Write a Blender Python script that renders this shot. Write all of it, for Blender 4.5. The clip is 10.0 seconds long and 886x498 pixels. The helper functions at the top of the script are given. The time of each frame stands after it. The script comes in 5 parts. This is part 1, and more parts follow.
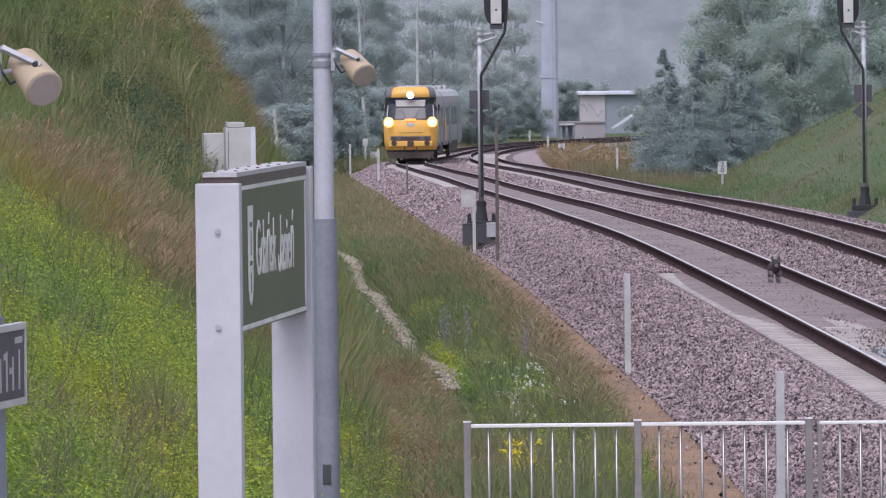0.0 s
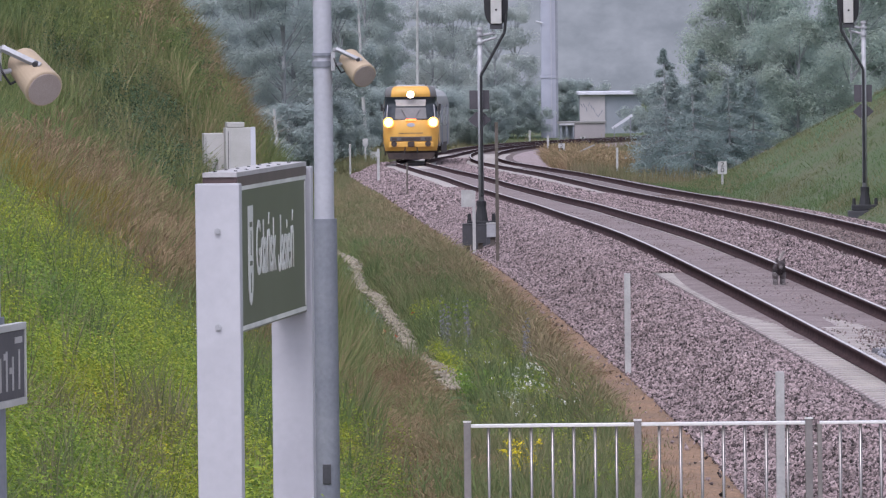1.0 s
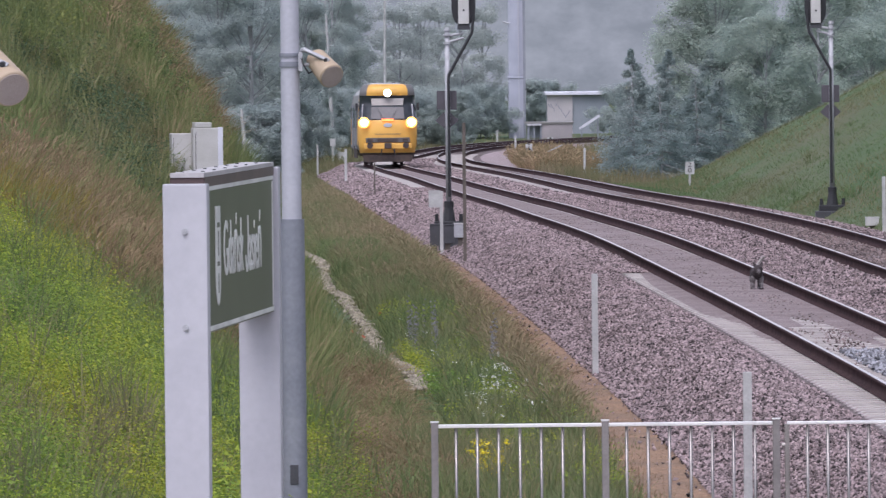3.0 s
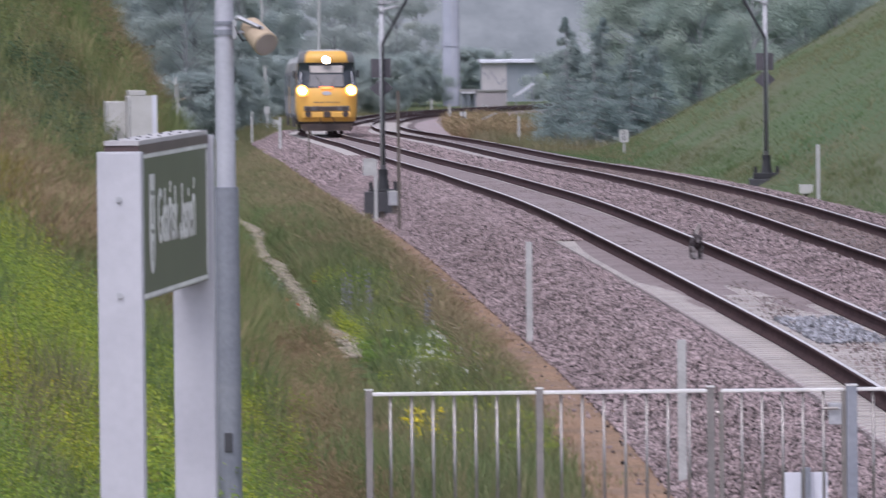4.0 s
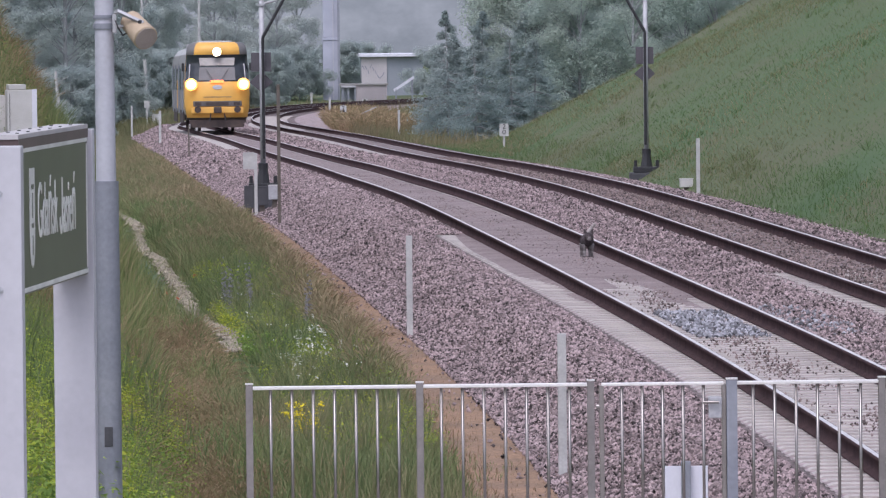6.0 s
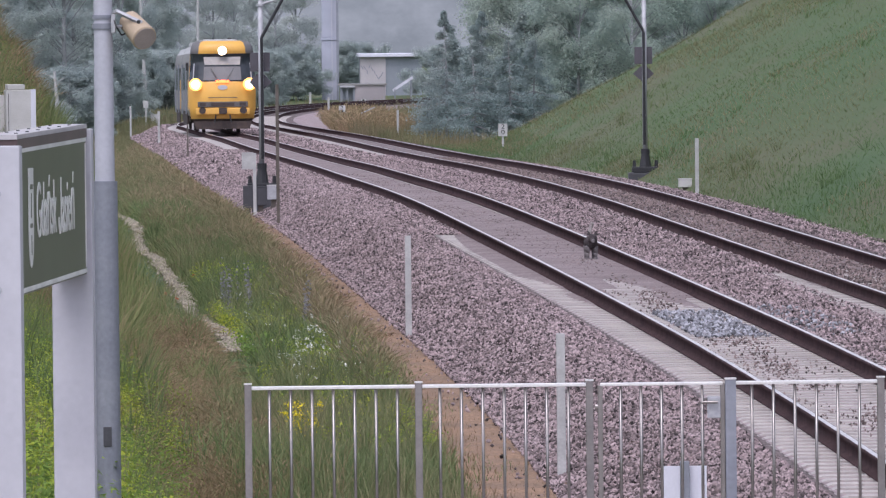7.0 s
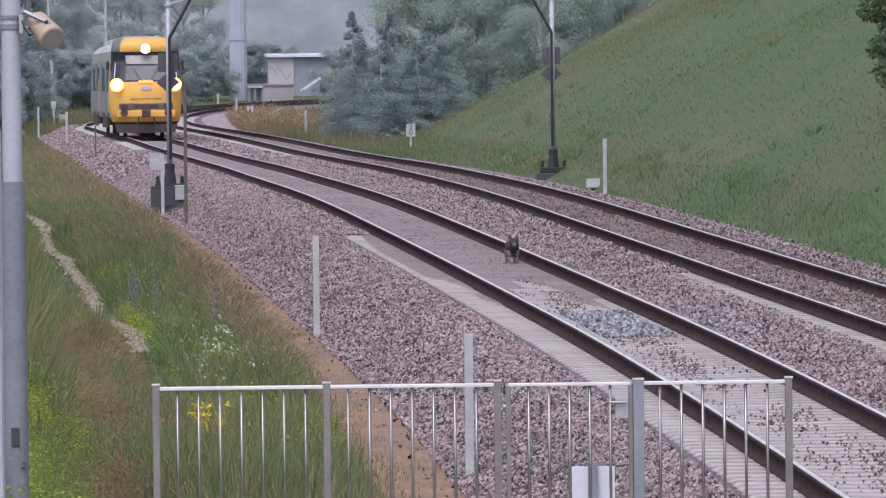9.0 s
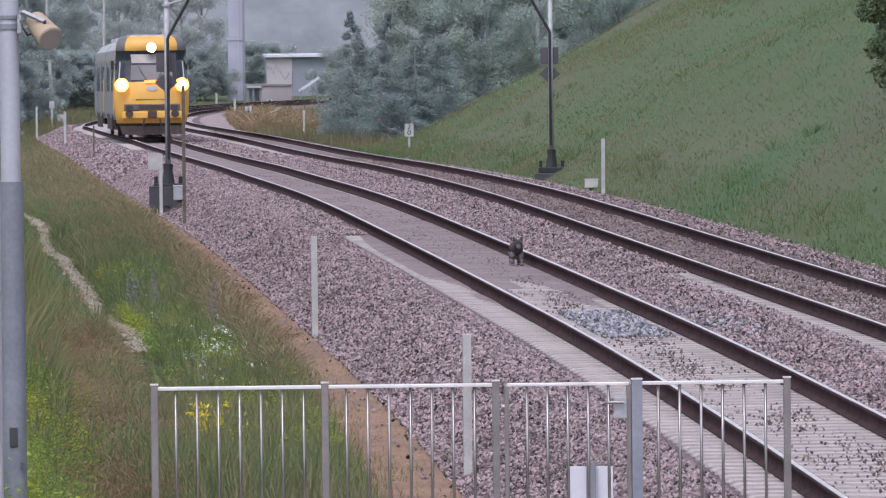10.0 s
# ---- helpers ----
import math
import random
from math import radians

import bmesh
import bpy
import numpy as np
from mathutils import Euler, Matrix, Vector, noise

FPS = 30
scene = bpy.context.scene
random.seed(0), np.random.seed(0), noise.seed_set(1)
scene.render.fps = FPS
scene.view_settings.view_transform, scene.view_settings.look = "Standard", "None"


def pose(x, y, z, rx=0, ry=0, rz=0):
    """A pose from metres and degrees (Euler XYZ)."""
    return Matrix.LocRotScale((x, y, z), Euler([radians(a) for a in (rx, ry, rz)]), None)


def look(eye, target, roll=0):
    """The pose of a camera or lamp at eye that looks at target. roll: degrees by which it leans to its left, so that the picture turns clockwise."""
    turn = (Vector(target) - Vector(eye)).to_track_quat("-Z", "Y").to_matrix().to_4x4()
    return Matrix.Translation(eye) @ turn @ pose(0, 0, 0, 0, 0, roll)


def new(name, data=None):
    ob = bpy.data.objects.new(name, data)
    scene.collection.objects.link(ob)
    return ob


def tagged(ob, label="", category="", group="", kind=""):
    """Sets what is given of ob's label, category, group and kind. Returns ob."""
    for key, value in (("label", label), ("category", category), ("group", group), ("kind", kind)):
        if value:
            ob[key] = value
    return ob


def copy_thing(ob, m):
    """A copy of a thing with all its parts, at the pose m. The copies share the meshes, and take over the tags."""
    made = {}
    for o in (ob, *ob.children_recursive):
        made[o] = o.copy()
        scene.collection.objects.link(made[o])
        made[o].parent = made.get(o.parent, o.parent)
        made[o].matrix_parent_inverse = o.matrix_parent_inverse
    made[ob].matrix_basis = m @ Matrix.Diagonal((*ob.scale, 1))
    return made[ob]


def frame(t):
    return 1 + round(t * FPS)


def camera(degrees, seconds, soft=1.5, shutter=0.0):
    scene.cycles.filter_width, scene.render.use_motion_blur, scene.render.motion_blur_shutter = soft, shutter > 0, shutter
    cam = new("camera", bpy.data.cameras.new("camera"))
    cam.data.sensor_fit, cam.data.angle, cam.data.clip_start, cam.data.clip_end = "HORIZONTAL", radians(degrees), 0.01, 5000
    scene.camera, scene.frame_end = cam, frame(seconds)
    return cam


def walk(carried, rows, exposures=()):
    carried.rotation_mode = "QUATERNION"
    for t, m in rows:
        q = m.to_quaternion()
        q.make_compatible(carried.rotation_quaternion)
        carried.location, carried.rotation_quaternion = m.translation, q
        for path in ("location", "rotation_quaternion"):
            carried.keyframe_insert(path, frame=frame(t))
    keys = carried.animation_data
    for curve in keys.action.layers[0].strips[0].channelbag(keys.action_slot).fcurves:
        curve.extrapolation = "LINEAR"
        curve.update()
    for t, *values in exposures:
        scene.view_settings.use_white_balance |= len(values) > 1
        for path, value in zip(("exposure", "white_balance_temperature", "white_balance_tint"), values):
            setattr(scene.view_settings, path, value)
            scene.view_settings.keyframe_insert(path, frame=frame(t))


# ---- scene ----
EYE = (0.0, 0.0, 4.05)
FOCAL = 15300.0 / 1568.0
cam = camera(2 * math.degrees(math.atan(0.5 / FOCAL)), 10.0, soft=1.25, shutter=0.6)
# (seconds, pan, tilt) in thousandths of the picture's width turned from the first view
TURNS = [
    (0.0, 0.0, 0.0), (2.2, 0.0, 0.0), (2.75, 30.0, 0.0), (3.3, 75.0, 0.0), (3.6, 75.5, 0.0), (3.8, 118.0, 26.0),
    (4.0, 174.0, 58.0), (4.2, 222.0, 68.5), (4.4, 237.0, 70.5), (5.1, 237.0, 70.5), (5.3, 265.0, 70.5),
    (5.5, 307.0, 70.5), (5.7, 351.0, 70.5), (5.95, 384.0, 71.0), (6.2, 388.0, 71.0), (7.05, 388.5, 71.0), (7.2, 411.0, 71.0), (7.5, 466.0, 71.5),
    (7.8, 535.0, 72.0), (8.0, 551.5, 72.0), (9.8, 551.5, 72.0), (10.0, 554.5, 72.0),
]
HORIZON = 384.0


def aim(pan, tilt):
    return pose(*EYE, 90 - math.degrees(math.atan((HORIZON + tilt) / 15300.0)), 0.6, -math.degrees(math.atan(pan / 15300.0)))


walk(cam, [(t, aim(pan, tilt)) for t, pan, tilt in TURNS], exposures=[(0.0, 0.56, 6150, 18), (10.0, 0.56, 6150, 18)])

# ---- overcast daylight ----
world = bpy.data.worlds.new("overcast_sky")
scene.world = world
world.use_nodes = True
wn = world.node_tree
sky = wn.nodes.new("ShaderNodeTexSky")
sky.sky_type = "NISHITA"
sky.sun_disc = False
sky.sun_elevation, sky.sun_rotation = radians(52), radians(200)
sky.air_density, sky.dust_density, sky.ozone_density = 1.0, 2.0, 2.0
cloud = wn.nodes.new("ShaderNodeHueSaturation")
cloud.inputs["Saturation"].default_value = 0.4
wn.links.new(sky.outputs["Color"], cloud.inputs["Color"])
wn.links.new(cloud.outputs["Color"], wn.nodes["Background"].inputs["Color"])
wn.nodes["Background"].inputs["Strength"].default_value = 0.15
sun = new("sun", bpy.data.lights.new("sun", "SUN"))
sun.data.energy, sun.data.angle, sun.data.color = 1.2, radians(30), (1.0, 0.98, 0.95)
sun.matrix_world = look((-30, -80, 150), (0, 0, 0))


# ---- materials ----
def mat(name, colour, rough=0.7, metal=0.0, second=None, scale=4.0, fine=60.0, bump=0.0, spread=0.12, emit=0.0, island=False, per_object=0.0, stretch=None, spec=0.4):
    """A node material: two colours mixed by a coarse noise, a fine noise for grain, and relief."""
    m = bpy.data.materials.new(name)
    m.use_nodes = True
    n, l = m.node_tree.nodes, m.node_tree.links
    b = n["Principled BSDF"]
    b.inputs["Roughness"].default_value, b.inputs["Metallic"].default_value = rough, metal
    b.inputs["Specular IOR Level"].default_value = spec
    geo = n.new("ShaderNodeNewGeometry")
    info = n.new("ShaderNodeObjectInfo")
    tex = n.new("ShaderNodeTexCoord")
    place = tex.outputs["Object"]
    if stretch:
        mp = n.new("ShaderNodeMapping")
        mp.inputs["Scale"].default_value = stretch
        l.new(place, mp.inputs["Vector"])
        place = mp.outputs["Vector"]

    def noise_at(s, detail):
        k = n.new("ShaderNodeTexNoise")
        k.inputs["Scale"].default_value, k.inputs["Detail"].default_value = s, detail
        l.new(place, k.inputs["Vector"])
        return k.outputs["Fac"]

    coarse, grain = noise_at(scale, 5), noise_at(fine, 3)
    ramp = n.new("ShaderNodeMapRange")
    ramp.inputs["From Min"].default_value, ramp.inputs["From Max"].default_value = 0.38, 0.64
    l.new(coarse, ramp.inputs["Value"])
    mix = n.new("ShaderNodeMix")
    mix.data_type = "RGBA"
    mix.inputs["A"].default_value = (*colour, 1)
    mix.inputs["B"].default_value = (*(second or [c * 0.8 for c in colour]), 1)
    l.new(ramp.outputs["Result"], mix.inputs["Factor"])
    hsv = n.new("ShaderNodeHueSaturation")
    l.new(mix.outputs["Result"], hsv.inputs["Color"])
    val = n.new("ShaderNodeMapRange")
    val.inputs["To Min"].default_value, val.inputs["To Max"].default_value = 1 - spread, 1 + spread
    val.clamp = False
    if island:
        l.new(geo.outputs["Random Per Island"], val.inputs["Value"])
    elif per_object:
        l.new(info.outputs["Random"], val.inputs["Value"])
    else:
        val.inputs["From Min"].default_value, val.inputs["From Max"].default_value = 0.3, 0.7
        l.new(grain, val.inputs["Value"])
    l.new(val.outputs["Result"], hsv.inputs["Value"])
    l.new(hsv.outputs["Color"], b.inputs["Base Color"])
    if bump:
        k = n.new("ShaderNodeBump")
        k.inputs["Strength"].default_value, k.inputs["Distance"].default_value = bump, 0.02
        l.new(grain, k.inputs["Height"])
        l.new(k.outputs["Normal"], b.inputs["Normal"])
    if emit:
        b.inputs["Emission Color"].default_value = (*colour, 1)
        b.inputs["Emission Strength"].default_value = emit
    return m


def leafy(name, colours, scale=0.25, through_light=0.3, spread=0.35):
    """Foliage: patches of three colours by a coarse noise in world metres, each blade or leaf a little lighter or darker."""
    m = bpy.data.materials.new(name)
    m.use_nodes = True
    n, l = m.node_tree.nodes, m.node_tree.links
    b = n["Principled BSDF"]
    b.inputs["Roughness"].default_value = 0.6
    b.inputs["Specular IOR Level"].default_value = 0.04
    geo = n.new("ShaderNodeNewGeometry")
    k = n.new("ShaderNodeTexNoise")
    k.inputs["Scale"].default_value, k.inputs["Detail"].default_value = scale, 4
    mp = n.new("ShaderNodeMapping")
    mp.inputs["Scale"].default_value = (1.0, 0.35, 1.0)
    l.new(geo.outputs["Position"], mp.inputs["Vector"])
    l.new(mp.outputs["Vector"], k.inputs["Vector"])
    add = n.new("ShaderNodeMath")
    add.operation = "MULTIPLY_ADD"
    add.inputs[1].default_value = 0.22
    l.new(geo.outputs["Random Per Island"], add.inputs[0])
    l.new(k.outputs["Fac"], add.inputs[2])
    ramp = n.new("ShaderNodeValToRGB")
    e = ramp.color_ramp.elements
    while len(e) < len(colours):
        e.new(0.5)
    for i, c in enumerate(colours):
        e[i].position = 0.44 + 0.32 * i / (len(colours) - 1)
        e[i].color = (*c, 1)
    l.new(add.outputs[0], ramp.inputs["Fac"])
    hsv = n.new("ShaderNodeHueSaturation")
    l.new(ramp.outputs["Color"], hsv.inputs["Color"])
    val = n.new("ShaderNodeMapRange")
    val.inputs["To Min"].default_value, val.inputs["To Max"].default_value = 1 - spread, 1 + spread
    l.new(geo.outputs["Random Per Island"], val.inputs["Value"])
    l.new(val.outputs["Result"], hsv.inputs["Value"])
    l.new(hsv.outputs["Color"], b.inputs["Base Color"])
    tr = n.new("ShaderNodeBsdfTranslucent")
    l.new(hsv.outputs["Color"], tr.inputs["Color"])
    mx = n.new("ShaderNodeMixShader")
    mx.inputs["Fac"].default_value = through_light
    l.new(b.outputs["BSDF"], mx.inputs[1])
    l.new(tr.outputs["BSDF"], mx.inputs[2])
    l.new(mx.outputs["Shader"], n["Material Output"].inputs["Surface"])
    return m


M_SOIL = leafy("soil_and_thatch", [(0.064, 0.108, 0.046), (0.075, 0.114, 0.050), (0.088, 0.113, 0.054), (0.104, 0.111, 0.061)], 0.22, 0.0, 0.04)
# Bed kept darker than the loose stones: shade in their gaps is painted in.
M_BALLAST = mat("gap_shaded_ballast", (0.165, 0.128, 0.128), 0.9, second=(0.095, 0.073, 0.074), scale=9, fine=16, bump=1.0, spread=0.75)
M_STONE = mat("ballast_stone", (0.245, 0.190, 0.196), 0.9, second=(0.195, 0.148, 0.152), scale=0.6, spread=0.95, island=True)
M_STONE_RUST = mat("rusty_ballast_stone", (0.19, 0.145, 0.142), 0.95, second=(0.145, 0.11, 0.105), scale=0.8, spread=0.8, island=True)
M_STONE_BLUE = mat("fresh_ballast_stone", (0.26, 0.26, 0.29), 0.85, second=(0.20, 0.20, 0.225), scale=3, spread=0.75, island=True)
M_DUST = mat("ballast_dust", (0.245, 0.197, 0.2), 0.95, second=(0.185, 0.145, 0.147), scale=1.1, fine=26, bump=0.5, spread=0.28)
M_CRIB = mat("brake_dust_gravel", (0.20, 0.163, 0.165), 0.95, second=(0.15, 0.12, 0.12), scale=2.2, fine=18, bump=0.8, spread=0.4)
M_DRY = mat("dry_earth", (0.275, 0.172, 0.110), 0.95, second=(0.20, 0.132, 0.092), scale=1.1, fine=18, bump=0.7, spread=0.35)
M_BARE = mat("pale_pink_gravel", (0.34, 0.275, 0.285), 0.95, second=(0.26, 0.205, 0.21), scale=1.2, fine=12, bump=0.6, spread=0.3)
M_CHALK = mat("pale_gravel", (0.33, 0.29, 0.23), 0.95, second=(0.24, 0.21, 0.16), scale=4, island=True, spread=0.35)
M_CONCRETE = mat("sleeper_concrete", (0.44, 0.40, 0.385), 0.85, second=(0.37, 0.335, 0.325), scale=3, fine=50, bump=0.2, spread=0.1, per_object=0.1)
M_RAIL_SIDE = mat("rusty_rail_side", (0.080, 0.050, 0.052), 0.95, second=(0.055, 0.036, 0.039), scale=3, fine=40, bump=0.3, spec=0.05)
M_RAIL_TOP = mat("polished_rail_head", (0.68, 0.64, 0.645), 0.42, 0.55, scale=3, fine=60, spread=0.1)
M_WHITE = mat("white_paint", (0.46, 0.455, 0.50), 0.5, second=(0.42, 0.415, 0.46), scale=3, fine=30, spread=0.03)
M_POSTWHITE = mat("weathered_white_post", (0.45, 0.445, 0.45), 0.7, second=(0.36, 0.355, 0.36), scale=5, fine=40, spread=0.1)
M_GALV = mat("galvanised_steel", (0.40, 0.40, 0.43), 0.6, 0.2, second=(0.34, 0.34, 0.37), scale=8, fine=60, spread=0.08)
M_STEEL = mat("brushed_stainless_steel", (0.30, 0.275, 0.27), 0.32, 0.9, second=(0.24, 0.22, 0.215), scale=6, fine=80, spread=0.06)
# Lighter copy of the bar steel: the top rail's highlight is in its colour.
M_HIGHLITSTEEL = mat("highlit_top_rail", (0.80, 0.78, 0.78), 0.3, 0.7, second=(0.72, 0.70, 0.70), scale=6, fine=80, spread=0.05)
M_POLE = mat("grey_pole_paint", (0.43, 0.43, 0.49), 0.55, second=(0.40, 0.40, 0.455), scale=3, fine=30, spread=0.05)
M_POLE_LOW = mat("darker_grey_pole_coating", (0.23, 0.24, 0.28), 0.6, second=(0.19, 0.20, 0.24), scale=3, fine=30, spread=0.08)
M_PLATE = mat("dark_plate_back", (0.085, 0.078, 0.092), 0.6, second=(0.07, 0.064, 0.076), scale=5)
M_RAILPOST = mat("dull_steel_post", (0.235, 0.215, 0.212), 0.45, 0.45, second=(0.185, 0.17, 0.168), scale=6, spread=0.08)
M_CAP = mat("greyed_white_cap", (0.44, 0.42, 0.43), 0.6, second=(0.38, 0.36, 0.37), scale=4, spread=0.08)
M_SIGN = mat("dark_green_grey_enamel", (0.098, 0.105, 0.070), 0.4, second=(0.086, 0.092, 0.060), scale=2, spread=0.04)
M_MAROON = mat("dark_edge_trim", (0.10, 0.065, 0.065), 0.5, scale=4)
M_CREAM = mat("beige_speaker_shell", (0.44, 0.345, 0.25), 0.6, second=(0.40, 0.31, 0.225), scale=5, spread=0.04)
M_GRILLE = mat("speaker_grille", (0.40, 0.335, 0.315), 0.7, second=(0.36, 0.30, 0.28), scale=9, fine=250, bump=0.4)
M_BLACK = mat("black_paint", (0.025, 0.025, 0.03), 0.55, scale=6)
M_GREYBOX = mat("light_grey_cabinet", (0.50, 0.49, 0.49), 0.6, second=(0.43, 0.42, 0.41), scale=3, spread=0.05)
M_DARKBOX = mat("dark_grey_box", (0.06, 0.06, 0.07), 0.6, scale=5)
M_RUSTPOST = mat("weathered_dark_post", (0.13, 0.11, 0.10), 0.8, second=(0.08, 0.07, 0.06), scale=4)
M_YELLOW = mat("yellow_train_paint", (0.72, 0.40, 0.09), 0.4, second=(0.64, 0.35, 0.08), scale=1.5, spread=0.03)
M_TRAINGREY = mat("grey_train_paint", (0.23, 0.22, 0.22), 0.45, second=(0.19, 0.18, 0.18), scale=1, spread=0.04)
M_ROOF = mat("train_roof_grey", (0.42, 0.42, 0.43), 0.6, second=(0.34, 0.34, 0.35), scale=2)
M_GLASSDARK = mat("dark_tinted_glass", (0.03, 0.035, 0.045), 0.08, spec=0.6)
M_UNDER = mat("underframe_grime", (0.045, 0.035, 0.035), 0.8, second=(0.07, 0.05, 0.045), scale=5)
M_LAMP = mat("headlamp_glow", (1.0, 0.80, 0.50), 0.2, emit=60.0)
M_DEST = mat("orange_display_glow", (1.0, 0.16, 0.04), 0.4, emit=3.0)
M_PANEL = mat("precast_wall", (0.33, 0.325, 0.36), 0.8, second=(0.29, 0.285, 0.315), scale=0.6)
M_HUTWALL = mat("pinkish_hut_wall", (0.44, 0.41, 0.43), 0.8, second=(0.39, 0.365, 0.385), scale=0.6)
M_HUTPINK = mat("dull_pinkish_hut_wall", (0.33, 0.295, 0.31), 0.8, second=(0.28, 0.255, 0.27), scale=0.6)
M_PANEL2 = mat("pale_render_wall", (0.26, 0.28, 0.32), 0.8, second=(0.22, 0.245, 0.28), scale=0.5)
M_MAST = mat("pale_mast_steel", (0.38, 0.39, 0.47), 0.6, second=(0.33, 0.345, 0.42), scale=0.8, spread=0.05)
M_FUR = mat("dark_fur", (0.075, 0.06, 0.065), 0.9, second=(0.04, 0.032, 0.036), scale=9, fine=90, bump=0.6, spread=0.3)
M_TAIL = mat("pale_tail_fur", (0.40, 0.36, 0.355), 0.9, second=(0.28, 0.25, 0.245), scale=9, fine=90, bump=0.6, spread=0.2)
M_FURPALE = mat("grey_fur", (0.22, 0.20, 0.205), 0.9, second=(0.14, 0.125, 0.13), scale=9, fine=90, bump=0.6, spread=0.2)
M_GRASS_L = leafy("meadow_grass", [(0.185, 0.245, 0.11), (0.22, 0.275, 0.115), (0.265, 0.285, 0.13), (0.335, 0.275, 0.165)], 0.28, 0.45, 0.2)
M_GRASS_V = leafy("verge_grass", [(0.155, 0.205, 0.095), (0.18, 0.23, 0.105), (0.215, 0.24, 0.12), (0.27, 0.245, 0.145)], 0.3, 0.45, 0.18)
M_GRASS_R = leafy("slope_grass", [(0.118, 0.190, 0.085), (0.138, 0.200, 0.090), (0.162, 0.200, 0.098), (0.195, 0.196, 0.112)], 0.13, 0.5, 0.05)
M_DRYGRASS = leafy("pale_dry_grass", [(0.19, 0.20, 0.105), (0.225, 0.21, 0.12), (0.27, 0.225, 0.145)], 0.2, 0.5, 0.06)
M_STRAW = leafy("dry_straw", [(0.185, 0.135, 0.085), (0.25, 0.175, 0.11), (0.31, 0.225, 0.155)], 0.5)
M_SEED = leafy("seeding_heads", [(0.235, 0.20, 0.11), (0.285, 0.225, 0.13), (0.33, 0.235, 0.155), (0.38, 0.29, 0.18)], 0.45, 0.5, 0.22)
M_HAZEL = leafy("olive_seed_heads", [(0.225, 0.225, 0.125), (0.26, 0.235, 0.135), (0.295, 0.24, 0.15), (0.335, 0.265, 0.175)], 0.5, 0.5, 0.15)
M_SHRUB = leafy("bank_shrub_leaves", [(0.15, 0.215, 0.095), (0.19, 0.25, 0.10), (0.235, 0.275, 0.105), (0.29, 0.31, 0.10)], 0.42, 0.5, 0.2)
M_OCHRE = leafy("yellowing_grass", [(0.24, 0.21, 0.055), (0.30, 0.245, 0.065), (0.33, 0.255, 0.10)], 0.5, 0.45, 0.25)
M_WEED = leafy("broad_weed_leaves", [(0.18, 0.285, 0.085), (0.235, 0.34, 0.08), (0.32, 0.40, 0.07), (0.41, 0.43, 0.07)], 0.42, 0.45, 0.22)
# Leaves behind the cutting, lifted and greyed so the colour carries the haze.
M_LEAF = leafy("hazed_broadleaf_foliage", [(0.365, 0.445, 0.41), (0.40, 0.475, 0.43), (0.445, 0.50, 0.445)], 0.3, 0.6, 0.03)
# Far leaves paled and blued in two steps: distance haze put into their colour.
M_LEAF_FAR = leafy("far_hazed_foliage", [(0.395, 0.455, 0.455), (0.425, 0.48, 0.47), (0.46, 0.505, 0.485)], 0.22, 0.6, 0.03)
M_LEAF_HAZED = leafy("palest_hazed_foliage", [(0.46, 0.50, 0.50), (0.49, 0.53, 0.52), (0.52, 0.55, 0.53)], 0.22, 0.6, 0.03)
# Needles paled for the haze as well, in the base colour.
M_NEEDLE = leafy("hazed_spruce_foliage", [(0.30, 0.37, 0.37), (0.33, 0.395, 0.39), (0.365, 0.415, 0.405)], 0.3, 0.6, 0.03)
M_BUSH = leafy("dark_bush_foliage", [(0.105, 0.15, 0.09), (0.125, 0.175, 0.10), (0.16, 0.205, 0.105)], 0.4, 0.4, 0.25)
M_BARK = mat("bark", (0.30, 0.31, 0.32), 0.9, second=(0.24, 0.25, 0.26), scale=3, bump=0.5)
M_BIRCH = mat("pale_dead_wood", (0.42, 0.42, 0.42), 0.8, second=(0.30, 0.30, 0.30), scale=3)
M_FLOWER_W = mat("white_petals", (0.75, 0.75, 0.70), 0.7, island=True, spread=0.15)
M_FLOWER_Y = mat("yellow_petals", (0.68, 0.55, 0.02), 0.7, island=True, spread=0.2)
M_FLOWER_P = mat("violet_petals", (0.25, 0.24, 0.27), 0.7, island=True, spread=0.3)
M_FLOWER_R = mat("poppy_petals", (0.55, 0.08, 0.04), 0.7, island=True, spread=0.2)
M_BOARDWHITE = mat("clean_white_board", (0.62, 0.62, 0.70), 0.45, second=(0.57, 0.57, 0.65), scale=3, spread=0.03)
M_INK = mat("sign_white_ink", (0.72, 0.72, 0.70), 0.5, spread=0.02)
M_BLACKINK = mat("black_ink", (0.03, 0.03, 0.03), 0.6)


# ---- building helpers ----
def numpy_mesh(name, co, loops, sizes, material, smooth=False):
    me = bpy.data.meshes.new(name)
    co, loops, sizes = np.asarray(co, np.float32), np.asarray(loops, np.int32), np.asarray(sizes, np.int32)
    me.vertices.add(len(co))
    me.vertices.foreach_set("co", co.ravel())
    me.loops.add(len(loops))
    me.loops.foreach_set("vertex_index", loops)
    me.polygons.add(len(sizes))
    starts = np.concatenate([[0], np.cumsum(sizes)[:-1]]).astype(np.int32)
    me.polygons.foreach_set("loop_start", starts)
    me.update(calc_edges=True)
    if smooth:
        me.polygons.foreach_set("use_smooth", np.ones(len(sizes), bool))
    if material:
        me.materials.append(material)
    return me


